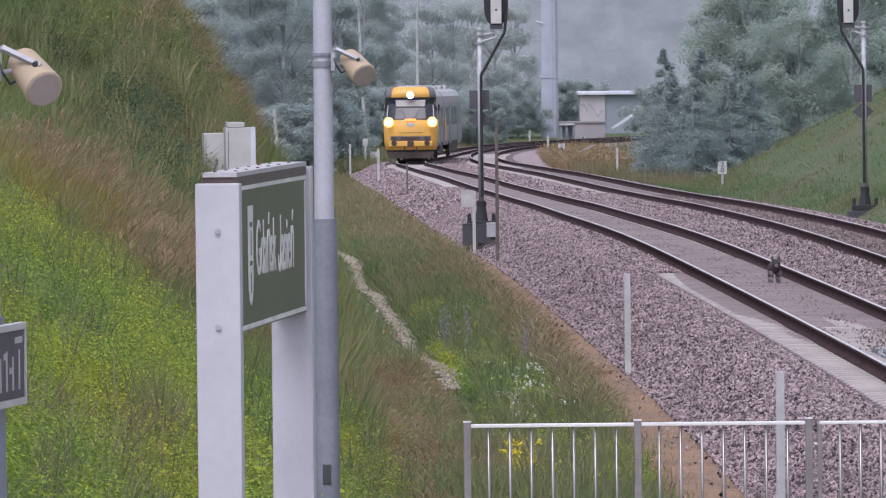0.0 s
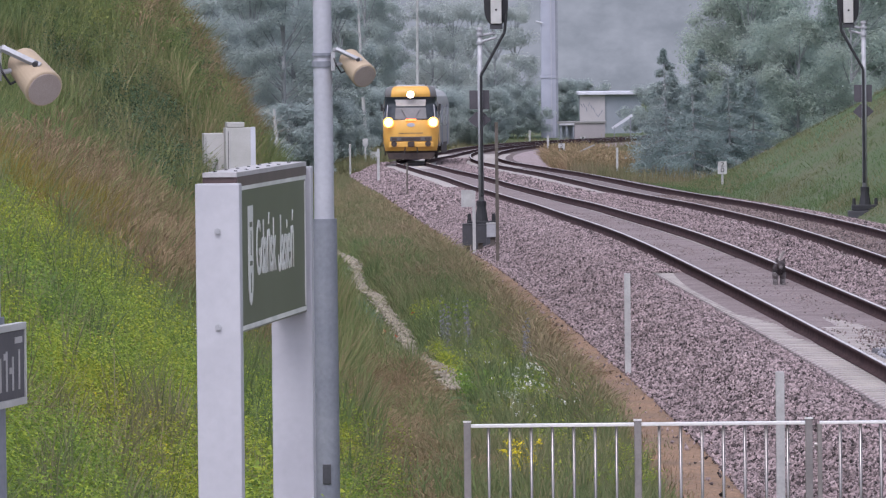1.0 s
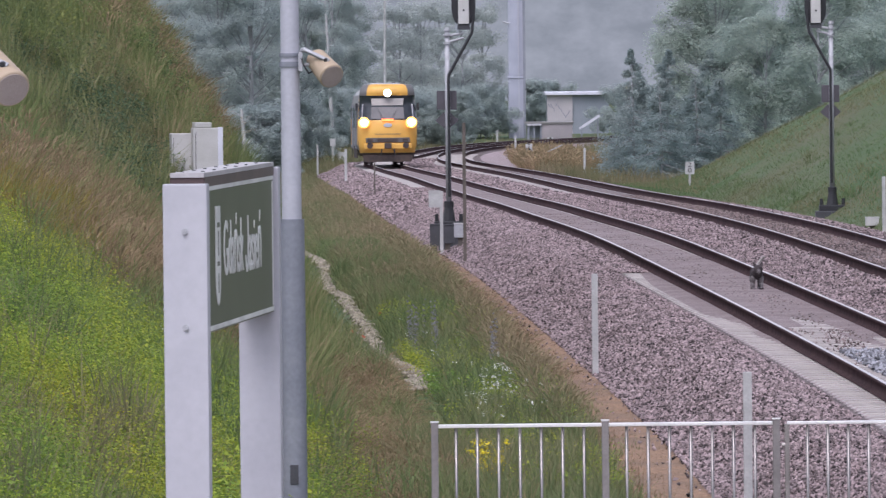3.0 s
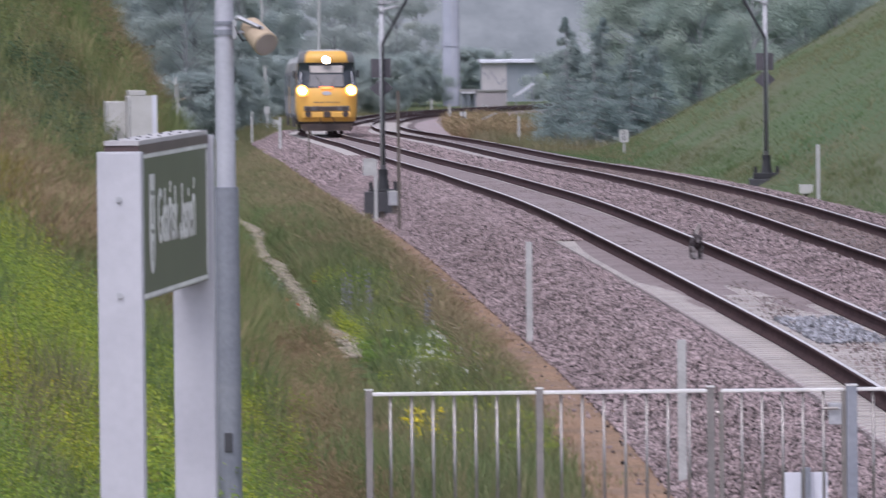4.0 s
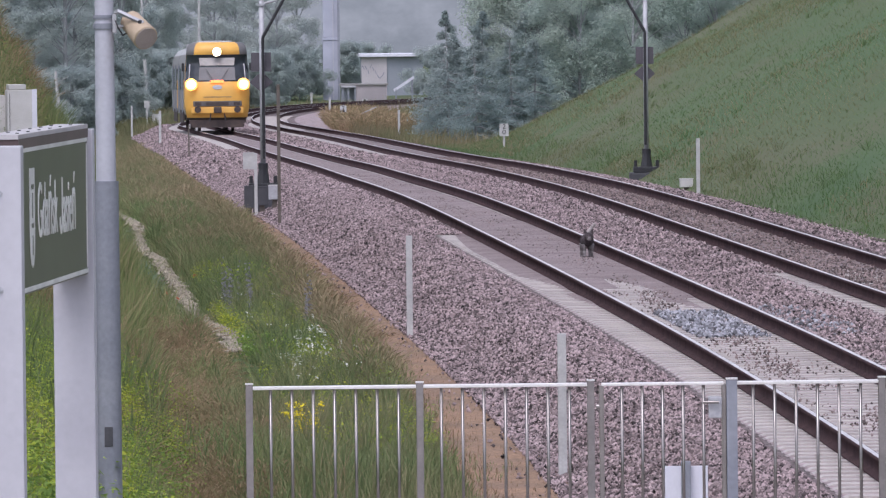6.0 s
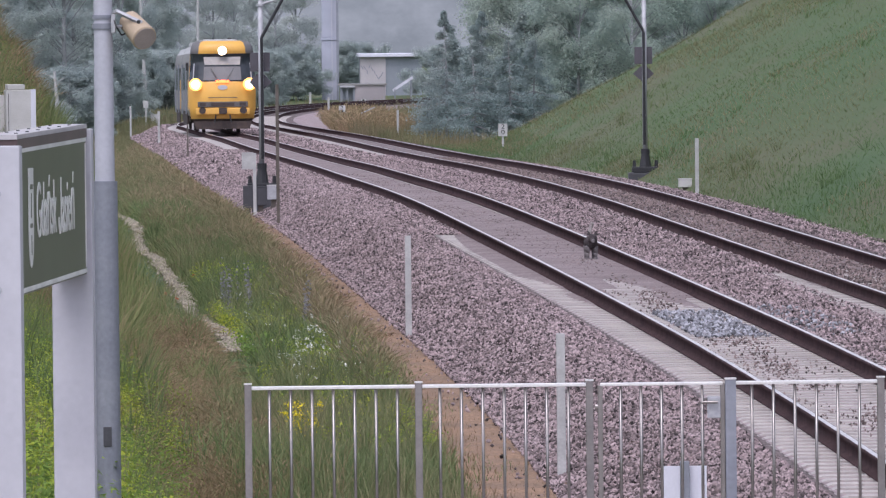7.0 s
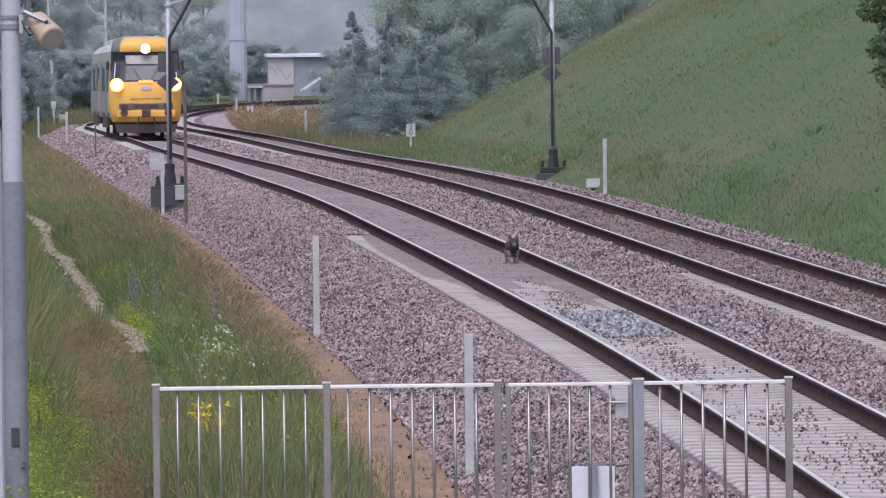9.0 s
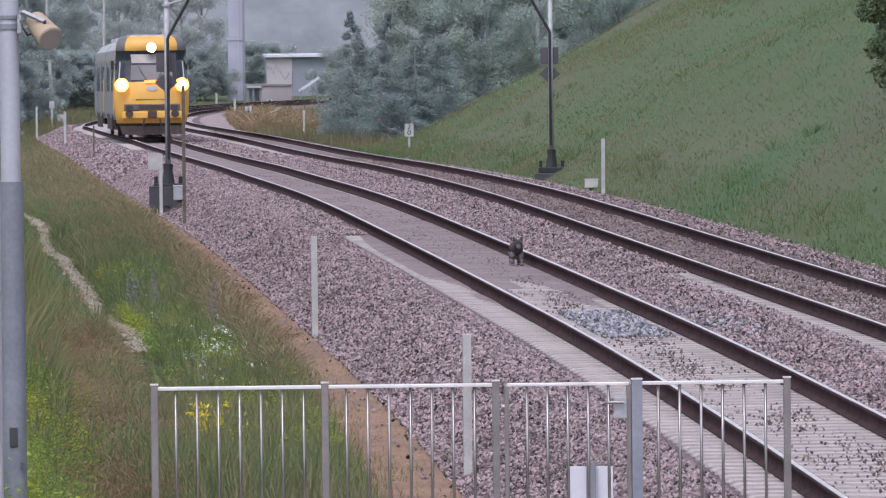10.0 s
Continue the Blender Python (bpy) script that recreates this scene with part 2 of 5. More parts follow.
def part(name, bm, material, parent=None, label="", smooth=False):
    """Links a bmesh as one mesh object under a thing or a part."""
    me = bpy.data.meshes.new(name)
    if smooth:
        for f in bm.faces:
            f.smooth = len(f.verts) <= 4
    bm.to_mesh(me)
    bm.free()
    for k in material if isinstance(material, (list, tuple)) else [material]:
        me.materials.append(k)
    ob = new(name, me)
    if parent:
        ob.parent = parent
    if label:
        ob["label"] = label
    return ob


def thing(name, m, label, category, group=""):
    ob = new(name)
    ob.empty_display_size = 0.2
    ob.matrix_world = m
    return tagged(ob, label, category, group)


def box(bm, x0, x1, y0, y1, z0, z1, bevel=0.0, turn=None):
    g = bmesh.ops.create_cube(bm, size=1.0)["verts"]
    for v in g:
        v.co = Vector(((x0 + x1) / 2 + v.co.x * (x1 - x0), (y0 + y1) / 2 + v.co.y * (y1 - y0), (z0 + z1) / 2 + v.co.z * (z1 - z0)))
        if turn:
            v.co = turn @ v.co
    if bevel:
        edges = {e for v in g for e in v.link_edges}
        bmesh.ops.bevel(bm, geom=list(edges), offset=bevel, segments=2, affect="EDGES", profile=0.6)
    return bm


def boxed(*a, **k):
    return box(bmesh.new(), *a, **k)


def rod(bm, a, b, r0, r1=None, seg=12):
    a, b = Vector(a), Vector(b)
    r1 = r0 if r1 is None else r1
    q = (b - a).to_track_quat("Z", "Y").to_matrix().to_4x4()
    m = Matrix.Translation((a + b) / 2) @ q
    bmesh.ops.create_cone(bm, cap_ends=True, segments=seg, radius1=r0, radius2=r1, depth=(b - a).length, matrix=m)
    return bm


def rods(pairs, r, seg=10):
    bm = bmesh.new()
    for a, b in pairs:
        rod(bm, a, b, r, r, seg)
    return bm


def slab(pts, y0, y1):
    """A flat outline in x, z, given thickness in y."""
    bm = bmesh.new()
    a = [bm.verts.new((x, y0, z)) for x, z in pts]
    b = [bm.verts.new((x, y1, z)) for x, z in pts]
    bm.faces.new(a)
    bm.faces.new(b[::-1])
    for i in range(len(pts)):
        j = (i + 1) % len(pts)
        bm.faces.new((a[j], a[i], b[i], b[j]))
    bmesh.ops.recalc_face_normals(bm, faces=bm.faces)
    return bm


def smoothstep(a, b, v):
    k = np.clip((np.asarray(v, float) - a) / (b - a), 0, 1)
    return k * k * (3 - 2 * k)


# ---- the plan: rail level, the two tracks and the land about them ----
LINE_1 = [(-40, 5.9), (0, 6.25), (60, 6.4), (80, 6.33), (100, 6.1), (120, 5.68), (150, 4.95), (174, 4.30), (200, 3.47), (225, 2.93), (260, 2.24), (300, 1.44), (340, 0.68), (380, -0.27), (420, -1.1), (455, -1.75), (470, -1.68), (485, -1.24), (500, -0.45), (515, 0.3), (530, 1.25), (545, 2.7), (562, 5.8), (580, 11.5), (610, 24.0), (660, 50.0), (720, 84.0)]
LINE_2 = [(-40, 9.6), (0, 9.95), (60, 10.1), (80, 10.05), (100, 9.82), (120, 9.32), (150, 8.58), (180, 7.88), (200, 7.36), (230, 6.74), (266, 6.12), (310, 5.46), (350, 4.8), (405, 3.62), (450, 2.75), (487, 2.25), (505, 2.3), (520, 2.75), (535, 3.9), (547, 5.6), (560, 8.4), (585, 15.8), (615, 27.0), (650, 43.0), (720, 78.0)]


def glide(points):
    """A smooth curve through points: returns its value at any way along."""
    ys, xs = np.array([p[0] for p in points], float), np.array([p[1] for p in points], float)
    k = np.gradient(xs, ys)
    fine = np.linspace(ys[0], ys[-1], 3000)
    i = np.clip(np.searchsorted(ys, fine) - 1, 0, len(ys) - 2)
    h = ys[i + 1] - ys[i]
    t = (fine - ys[i]) / h
    v = (2 * t**3 - 3 * t**2 + 1) * xs[i] + (t**3 - 2 * t**2 + t) * h * k[i] + (-2 * t**3 + 3 * t**2) * xs[i + 1] + (t**3 - t**2) * h * k[i + 1]
    w = 41
    pad = np.concatenate([np.full(w // 2, v[0]), v, np.full(w // 2, v[-1])])
    v = np.convolve(pad, np.ones(w) / w, "valid")
    return lambda y: np.interp(y, fine, v)


track_1, track_2 = glide(LINE_1), glide(LINE_2)
_zs = np.linspace(-100, 3000, 12401)
_g = np.interp(_zs, [-100, 155, 225, 240, 300, 450, 530, 3000], [0, 0, -0.0112, -0.0112, -0.0100, -0.0104, 0, 0])
_z = np.concatenate([[0], np.cumsum((_g[1:] + _g[:-1]) / 2 * np.diff(_zs))])


def rail_level(y):
    return np.interp(y, _zs, _z)


def land(x, y):
    """Height of the ground at x, y."""
    x, y = np.asarray(x, float), np.asarray(y, float)
    zr = rail_level(y)
    left, right = track_1(y) - x, x - track_2(y)
    z = zr - 0.25 + 0 * x
    z = np.where(left > 1.85, zr - 0.25 - 0.5 * smoothstep(1.85, 3.2, left), z)
    steep = 0.72 + 1.15 * smoothstep(112, 150, y)
    hold = 1 - smoothstep(152, 190, y)
    rise = steep * np.maximum(left - 6.7, 0)
    rise = 9 * np.tanh(rise / 9)
    z = np.where(left > 3.2, z + hold * rise + 0.10 * np.sin(x * 1.1 + y * 0.23) * smoothstep(3.4, 6, left), z)
    z = np.where(right > 1.85, zr - 0.25 - 0.22 * smoothstep(1.85, 2.9, right), z)
    up = 0.62 * np.maximum(right - 2.9, 0)
    up = 13 * np.tanh(up / 13) * (1 - smoothstep(285, 345, y))
    z = np.where(right > 2.9, z + up + 0.12 * np.sin(x * 0.7 + y * 0.11) * smoothstep(3, 6, right) * (y < 345), z)
    return z


# ---- ground ----
def sheet(name, xs_of, ys, material, lift=0.0, settle=None, hem=0.0):
    """A strip of ground: for every y a row of x."""
    rows = [np.asarray(xs_of(y), float) for y in ys]
    nx = len(rows[0])
    X = np.array(rows)
    Y = np.repeat(np.asarray(ys, float)[:, None], nx, 1)
    Z = land(X, Y) + lift
    Z[:, 0] -= hem
    Z[:, -1] -= hem
    if settle:
        Z = Z - 0.09 * smoothstep(0.78, 1.0, np.abs(np.linspace(-1, 1, nx)))[None]
        Z = Z - 0.09 * (1 - smoothstep(settle[0], settle[1], Y + 5.0 * np.sin(X * 5.3) + 2.5 * np.sin(X * 11.0 + Y)))
    co = np.stack([X, Y, Z], -1).reshape(-1, 3)
    a = (np.arange(len(ys) - 1)[:, None] * nx + np.arange(nx - 1)[None]).ravel()
    loops = np.stack([a, a + 1, a + 1 + nx, a + nx], 1).ravel()
    return new(name, numpy_mesh(name, co, loops, np.full(len(a), 4), material, True))


YS = np.concatenate([np.arange(-60, 20, 8), np.arange(20, 360, 1.5), np.arange(360, 620, 5), np.array([640, 680, 740, 850, 1000, 1400, 2000, 3000])])


def ground_row(y):
    a, b = float(track_1(y)), float(track_2(y))
    left = a - np.concatenate([[600, 200, 80, 50, 35, 27], np.arange(22, 1.5, -0.45)])
    right = b + np.concatenate([np.arange(1.7, 24, 0.6), [27, 35, 50, 80, 200, 600]])
    return np.concatenate([left, np.linspace(a - 1.4, b + 1.4, 5), right])


tagged(sheet("ground", ground_row, YS, M_SOIL), "rough grassy ground with thatch and bare soil", "ground", kind="structure")


def bed_row(y):
    a, b = float(track_1(y)), float(track_2(y))
    return np.concatenate([a - np.arange(3.25, 1.2, -0.2), np.linspace(a - 1.1, b + 1.1, 16), b + np.arange(1.3, 3.0, 0.2)])


YB = np.concatenate([np.arange(20, 300, 1.0), np.arange(300, 640, 3)])
tagged(sheet("ballast_bed", bed_row, YB, M_BALLAST, 0.05, hem=0.14), "pinkish grey granite ballast bed under both tracks", "ballast", kind="structure")


def strip_row(inner, outer):
    return lambda y: float(track_1(y)) - np.linspace(outer + 0.35 * float(1 - smoothstep(85, 125, y)) + 0.07 * math.sin(y * 0.21) + 0.15 * math.sin(y * 0.5 + 2 * math.sin(y * 0.37)) + 0.05 * math.sin(y * 2.3), inner, 6)


tagged(sheet("dry_earth_strip", strip_row(2.95, 3.95), np.arange(50, 330, 0.5), M_DRY, 0.035), "strip of dry brown earth beside the ballast", "earth", kind="structure")


# ---- tracks ----
def rail_mesh(name, line, side, y0, y1, step):
    """One rail of the 60 kg kind swept along its line; running surface polished, sides rusty."""
    prof = [(-0.075, 0.0), (0.075, 0.0), (0.075, 0.012), (0.012, 0.035), (0.010, 0.125), (0.036, 0.138), (0.036, 0.168), (0.026, 0.172), (-0.026, 0.172), (-0.036, 0.168), (-0.036, 0.138), (-0.010, 0.125), (-0.012, 0.035), (-0.075, 0.012)]
    ys = np.arange(y0, y1, step)
    cx, cz = line(ys), rail_level(ys)
    t = np.gradient(cx, ys)
    n = np.stack([np.ones_like(t), -t], 1) / np.hypot(1, t)[:, None]
    co, k = [], len(prof)
    for px, pz in prof:
        off = side * 0.7535 + px
        co.append(np.stack([cx + n[:, 0] * off, ys + n[:, 1] * off, cz - 0.172 + pz], 1))
    co = np.stack(co, 1).reshape(-1, 3)
    loops, mats = [], []
    for i in range(len(ys) - 1):
        for j in range(k):
            q = (j + 1) % k
            loops += [i * k + j, i * k + q, (i + 1) * k + q, (i + 1) * k + j]
            mats.append(1 if j == 7 else 0)
    me = numpy_mesh(name, co, loops, np.full(len(mats), 4), M_RAIL_SIDE)
    me.materials.append(M_RAIL_TOP)
    me.polygons.foreach_set("material_index", np.array(mats, np.int32))
    return me


def sleeper_mesh():
    pts = [(-1.3, -0.16), (1.3, -0.16), (1.3, -0.03), (1.22, 0.0), (0.35, 0.0), (0.25, -0.006), (-0.25, -0.006), (-0.35, 0.0), (-1.22, 0.0), (-1.3, -0.03)]
    b2 = slab(pts, -0.13, 0.13)
    me = bpy.data.meshes.new("sleeper")
    b2.to_mesh(me)
    b2.free()
    me.materials.append(M_CONCRETE)
    return me


SLEEPER = sleeper_mesh()


def build_track(line, label):
    tr = tagged(new("railway_track"), label, "railway track", "the double track")
    for side in (-1, 1):
        r = new("rail", rail_mesh("rail", line, side, 20, 640, 1.5))
        r.parent = tr
        r["label"] = "rusty-sided steel rail with a polished running surface"
    for i in range(150):
        y = 58 + i * 0.6
        s = new("sleeper", SLEEPER)
        s.parent = tr
        s.matrix_basis = pose(float(line(y)), y, float(rail_level(y)) - 0.176, 0, 0, -math.degrees(math.atan(float(line(y + 1) - line(y - 1)) / 2)))
    co, loops, sizes, base = [], [], [], 0
    v0 = np.array([v.co[:] for v in SLEEPER.vertices])
    for i in range(620):
        y = 148 + i * 0.6
        a = -math.atan(float(line(y + 1) - line(y - 1)) / 2)
        c, s = math.cos(a), math.sin(a)
        co.append(np.stack([v0[:, 0] * c - v0[:, 1] * s + float(line(y)), v0[:, 0] * s + v0[:, 1] * c + y, v0[:, 2] + float(rail_level(y)) - 0.176], 1))
        for p in SLEEPER.polygons:
            loops += [base + k for k in p.vertices]
            sizes.append(len(p.vertices))
        base += len(v0)
    far = new("sleeper_run", numpy_mesh("sleeper_run", np.concatenate(co), loops, sizes, M_CONCRETE))
    far.parent = tr
    far["kind"] = "stuff"
    return tr


build_track(track_1, "ballasted railway track with concrete sleepers that the train runs on")
build_track(track_2, "second ballasted railway track beside a grass cutting")


# ---- the station sign ----
def text_mesh(body, span, high, material, name, parent, m, label="", extrude=0.002):
    cu = bpy.data.curves.new(name, "FONT")
    cu.body, cu.size, cu.extrude = body, 0.3, extrude
    cu.align_x, cu.align_y = "CENTER", "CENTER"
    tmp = bpy.data.objects.new(name, cu)
    scene.collection.objects.link(tmp)
    me = bpy.data.meshes.new_from_object(tmp.evaluated_get(bpy.context.evaluated_depsgraph_get()))
    bpy.data.objects.remove(tmp)
    me.materials.clear()
    me.materials.append(material)
    xs, ys = [v.co.x for v in me.vertices], [v.co.y for v in me.vertices]
    w, h = max(xs) - min(xs), max(ys) - min(ys)
    me.transform(Matrix.Diagonal((span / w, high / h, 1, 1)) @ Matrix.Translation((-(max(xs) + min(xs)) / 2, -(max(ys) + min(ys)) / 2, 0)))
    ob = new(name, me)
    ob.parent = parent
    ob.matrix_basis = m
    if label:
        ob["label"] = label
    return ob


def station_sign():
    near, far = Vector((-0.895, 34.2, 0.76)), Vector((-0.656, 37.05, 0.76))
    yaw = -math.degrees(math.atan2(far.x - near.x, far.y - near.y))
    length = (far - near).length
    t = thing("station_sign", pose(near.x, near.y, near.z, 0, 0, yaw), "white-framed dark green station name sign on two white posts", "sign")
    for y in (0.0, length):
        p = part("post", boxed(-0.088, 0.088, y - 0.05, y + 0.05, 0, 2.70 if y == 0 else 2.72, 0.006), M_WHITE, t)
        for z in (2.13, 2.51):
            b = bmesh.new()
            rod(b, (0.0, y - 0.053, z), (0.0, y - 0.049, z), 0.014, 0.014, 14)
            rod(b, (0.0, y - 0.062, z), (0.0, y - 0.053, z), 0.0085, 0.0085, 6)
            part("bolt", b, M_GALV, p, "galvanised bolt and washer")
    part("panel", boxed(-0.065, 0.065, 0.06, length - 0.06, 2.10, 2.72, 0.004), M_SIGN, t, "dark green enamel panel")
    part("top_cap", boxed(-0.068, 0.068, 0.045, length - 0.045, 2.724, 2.742), M_CAP, t, "greyed white top")
    part("edge_trim", boxed(-0.069, 0.069, 0.053, length - 0.053, 2.685, 2.7235), M_MAROON, t, "dark maroon trim")
    for i in range(6):
        for x in (-0.038, 0.03):
            part("rivet", rod(bmesh.new(), (x, 0.3 + 0.42 * i + x * 2, 2.7415), (x, 0.3 + 0.42 * i + x * 2, 2.7455), 0.008, 0.007, 8), M_BLACK, t)
    for z in (2.108, 2.668):
        part("border_line", boxed(0.064, 0.0675, 0.07, length - 0.07, z, z + 0.018), M_INK, t, "white border line")
    part("border_line", boxed(0.064, 0.0675, length - 0.11, length - 0.085, 2.13, 2.66), M_INK, t)
    turn = Matrix(((0, 0, 1, 0), (1, 0, 0, 0), (0, 1, 0, 0), (0, 0, 0, 1)))
    text_mesh("Gdańsk", 0.77, 0.245, M_INK, "lettering", t, Matrix.Translation((0.066, 1.165, 2.435)) @ turn, "white station name lettering")
    hook = [(1.845, 2.538), (1.845, 2.38), (1.835, 2.345), (1.81, 2.332), (1.785, 2.34), (1.775, 2.375), (1.747, 2.37), (1.757, 2.328), (1.785, 2.306), (1.815, 2.303), (1.85, 2.315), (1.87, 2.345), (1.873, 2.38), (1.873, 2.538)]
    part("lettering", slab(hook, 0.0, 0.003), M_INK, t).matrix_basis = Matrix.Translation((0.0655, -0.125, 0)) @ Matrix(((0, 1, 0, 0), (1, 0, 0, 0), (0, 0, 1, 0), (0, 0, 0, 1)))
    text_mesh("asień", 0.50, 0.245, M_INK, "lettering", t, Matrix.Translation((0.066, 2.02, 2.428)) @ turn)
    swap = Matrix(((0, 1, 0, 0), (1, 0, 0, 0), (0, 0, 1, 0), (0, 0, 0, 1)))
    shield = [(0.46, 2.60), (0.64, 2.60), (0.64, 2.33), (0.63, 2.26), (0.595, 2.215), (0.55, 2.20), (0.505, 2.215), (0.47, 2.26), (0.46, 2.33)]
    emblem = part("emblem", slab(shield, 0.0, 0.003), M_INK, t, "white shield emblem with dark charges")
    emblem.matrix_basis = Matrix.Translation((0.0655, 0, 0)) @ swap
    inner = bmesh.new()
    for y0, y1, z0, z1 in [(0.505, 0.595, 2.515, 2.535), (0.54, 0.56, 2.40, 2.50), (0.505, 0.595, 2.36, 2.378), (0.54, 0.56, 2.25, 2.33)]:
        box(inner, y0, y1, 0.0032, 0.0045, z0, z1)
    part("charge", inner, M_SIGN, emblem, "dark bars on the emblem")
    return t


station_sign()


# ---- lamp posts with loudspeakers ----
def lamp_post(x, y, label):
    g = min(0.0, float(land(x, y)) - 0.76) if y > 48 else 0.0
    t = thing("lamp_post", pose(x, y, 0.76), label, "lamp post", "platform posts")
    z = 1.96
    low = part("lower_shaft", rod(bmesh.new(), (0, 0, g), (0, 0, z), 0.094, 0.090, 32), M_POLE_LOW, t, "darker grey lower shaft")
    part("hatch", boxed(-0.030, 0.030, -0.100, -0.085, 0.06, 0.20, 0.004), M_DARKBOX, low, "small dark hatch")
    part("base_plate", boxed(-0.16, 0.16, -0.16, 0.16, g, g + 0.02, 0.004), M_GALV, t)
    part("upper_shaft", rod(bmesh.new(), (0, 0, z), (0, 0, 6.5), 0.072, 0.055, 32), M_POLE, t, "light grey upper shaft")
    b = bmesh.new()
    rod(b, (0, 0, 3.05), (0, 0, 3.09), 0.077, 0.077, 24)
    rod(b, (0, 0, 3.125), (0, 0, 3.15), 0.077, 0.077, 24)
    part("clamp_band", b, M_POLE_LOW, t)
    return t


def loudspeaker(x, y, z, scale, label):
    """A cylindrical projector speaker, tipped down towards the platform."""
    t = thing("loudspeaker", pose(x, y, z), label, "loudspeaker", "platform loudspeakers")
    a, b = Vector((0.0, 0.09, 0.070)) * scale, Vector((0.115, -0.13, -0.060)) * scale
    d = (b - a).normalized()
    body = part("shell", rod(bmesh.new(), a, b, 0.078 * scale, 0.094 * scale, 36), M_CREAM, t, smooth=False)
    bev = body.modifiers.new("bevel", "BEVEL")
    bev.width, bev.segments, bev.limit_method = 0.012, 3, "ANGLE"
    part("grille", rod(bmesh.new(), b - d * 0.002, b + d * 0.004, 0.082 * scale, 0.082 * scale, 36), M_GRILLE, t, "flat perforated front")
    bm = bmesh.new()
    rod(bm, (-0.085, -0.05, 0.135), (0.095, -0.115, 0.050), 0.017, 0.017, 4)
    rod(bm, (-0.105, -0.02, 0.125), (-0.075, -0.05, 0.138), 0.016, 0.016, 6)
    rod(bm, (-0.10, 0.0, 0.02), (0.01, 0.03, 0.04), 0.012, 0.012, 6)
    box(bm, -0.125, -0.095, -0.045, 0.045, -0.02, 0.115, 0.004)
    part("bracket", bm, M_GALV, t, "galvanised fixing bracket")
    bm = bmesh.new()
    bends = [(-0.11, -0.03, 0.09), (-0.085, -0.07, 0.02), (-0.05, -0.05, -0.035), (0.0, 0.02, -0.01), (0.0, 0.08, 0.05)]
    for p, q in zip(bends, bends[1:]):
        rod(bm, p, q, 0.006, 0.006, 6)
    part("cable", bm, M_BLACK, t, "dark drooping cable")
    part("pivot", rod(bmesh.new(), (0.070, -0.128, 0.056), (0.075, -0.112, 0.062), 0.014, 0.014, 10), M_DARKBOX, t)
    return t


lamp_post(-0.865, 62.0, "grey steel lamp post with a darker lower shaft")
loudspeaker(-0.68, 61.93, 3.80, 1.0, "beige cylindrical loudspeaker on a lamp post bracket")
lamp_post(-2.185, 41.0, "grey steel lamp post carrying a loudspeaker and a notice")
loudspeaker(-1.998, 40.93, 3.86, 1.0, "beige cylindrical loudspeaker above the embankment")


def small_notice():
    """A framed board that stands along the platform, like the station sign."""
    t = thing("notice_board", pose(-2.02, 41.2, 2.305, 0, 0, -8.5), "grey framed notice board with pale lettering on a lamp post", "sign")
    part("face", boxed(-0.018, 0.012, -1.62, -0.03, 0.03, 0.35), M_PLATE, t, "dark grey face")
    f = bmesh.new()
    box(f, -0.02, 0.02, -1.65, 0.0, 0.352, 0.385, 0.003)
    box(f, -0.02, 0.02, -1.65, 0.0, -0.005, 0.028, 0.003)
    part("frame", f, M_GREYBOX, t, "pale grey frame")
    for y in (-1.65, -0.028):
        part("frame_end", boxed(-0.019, 0.019, y, y + 0.028, 0.029, 0.351), M_GREYBOX, t)
    b = bmesh.new()
    for i in range(8):
        y = -0.14 - i * 0.15
        box(b, 0.0122, 0.015, y - 0.035, y, 0.07, 0.26 - 0.03 * (i % 2))
        if i % 2:
            box(b, 0.0122, 0.015, y - 0.10, y - 0.04, 0.15, 0.18)
        elif i:
            box(b, 0.0122, 0.015, y - 0.09, y - 0.04, 0.22, 0.25)
    box(b, 0.0122, 0.015, -0.26, -0.08, 0.29, 0.32)
    part("lettering", b, M_CAP, t, "pale illegible bars")
    for z in (0.08, 0.30):
        part("clamp_arm", boxed(-0.20, -0.0205, -0.30, -0.26, z - 0.015, z + 0.015), M_GALV, t)
    return t


small_notice()


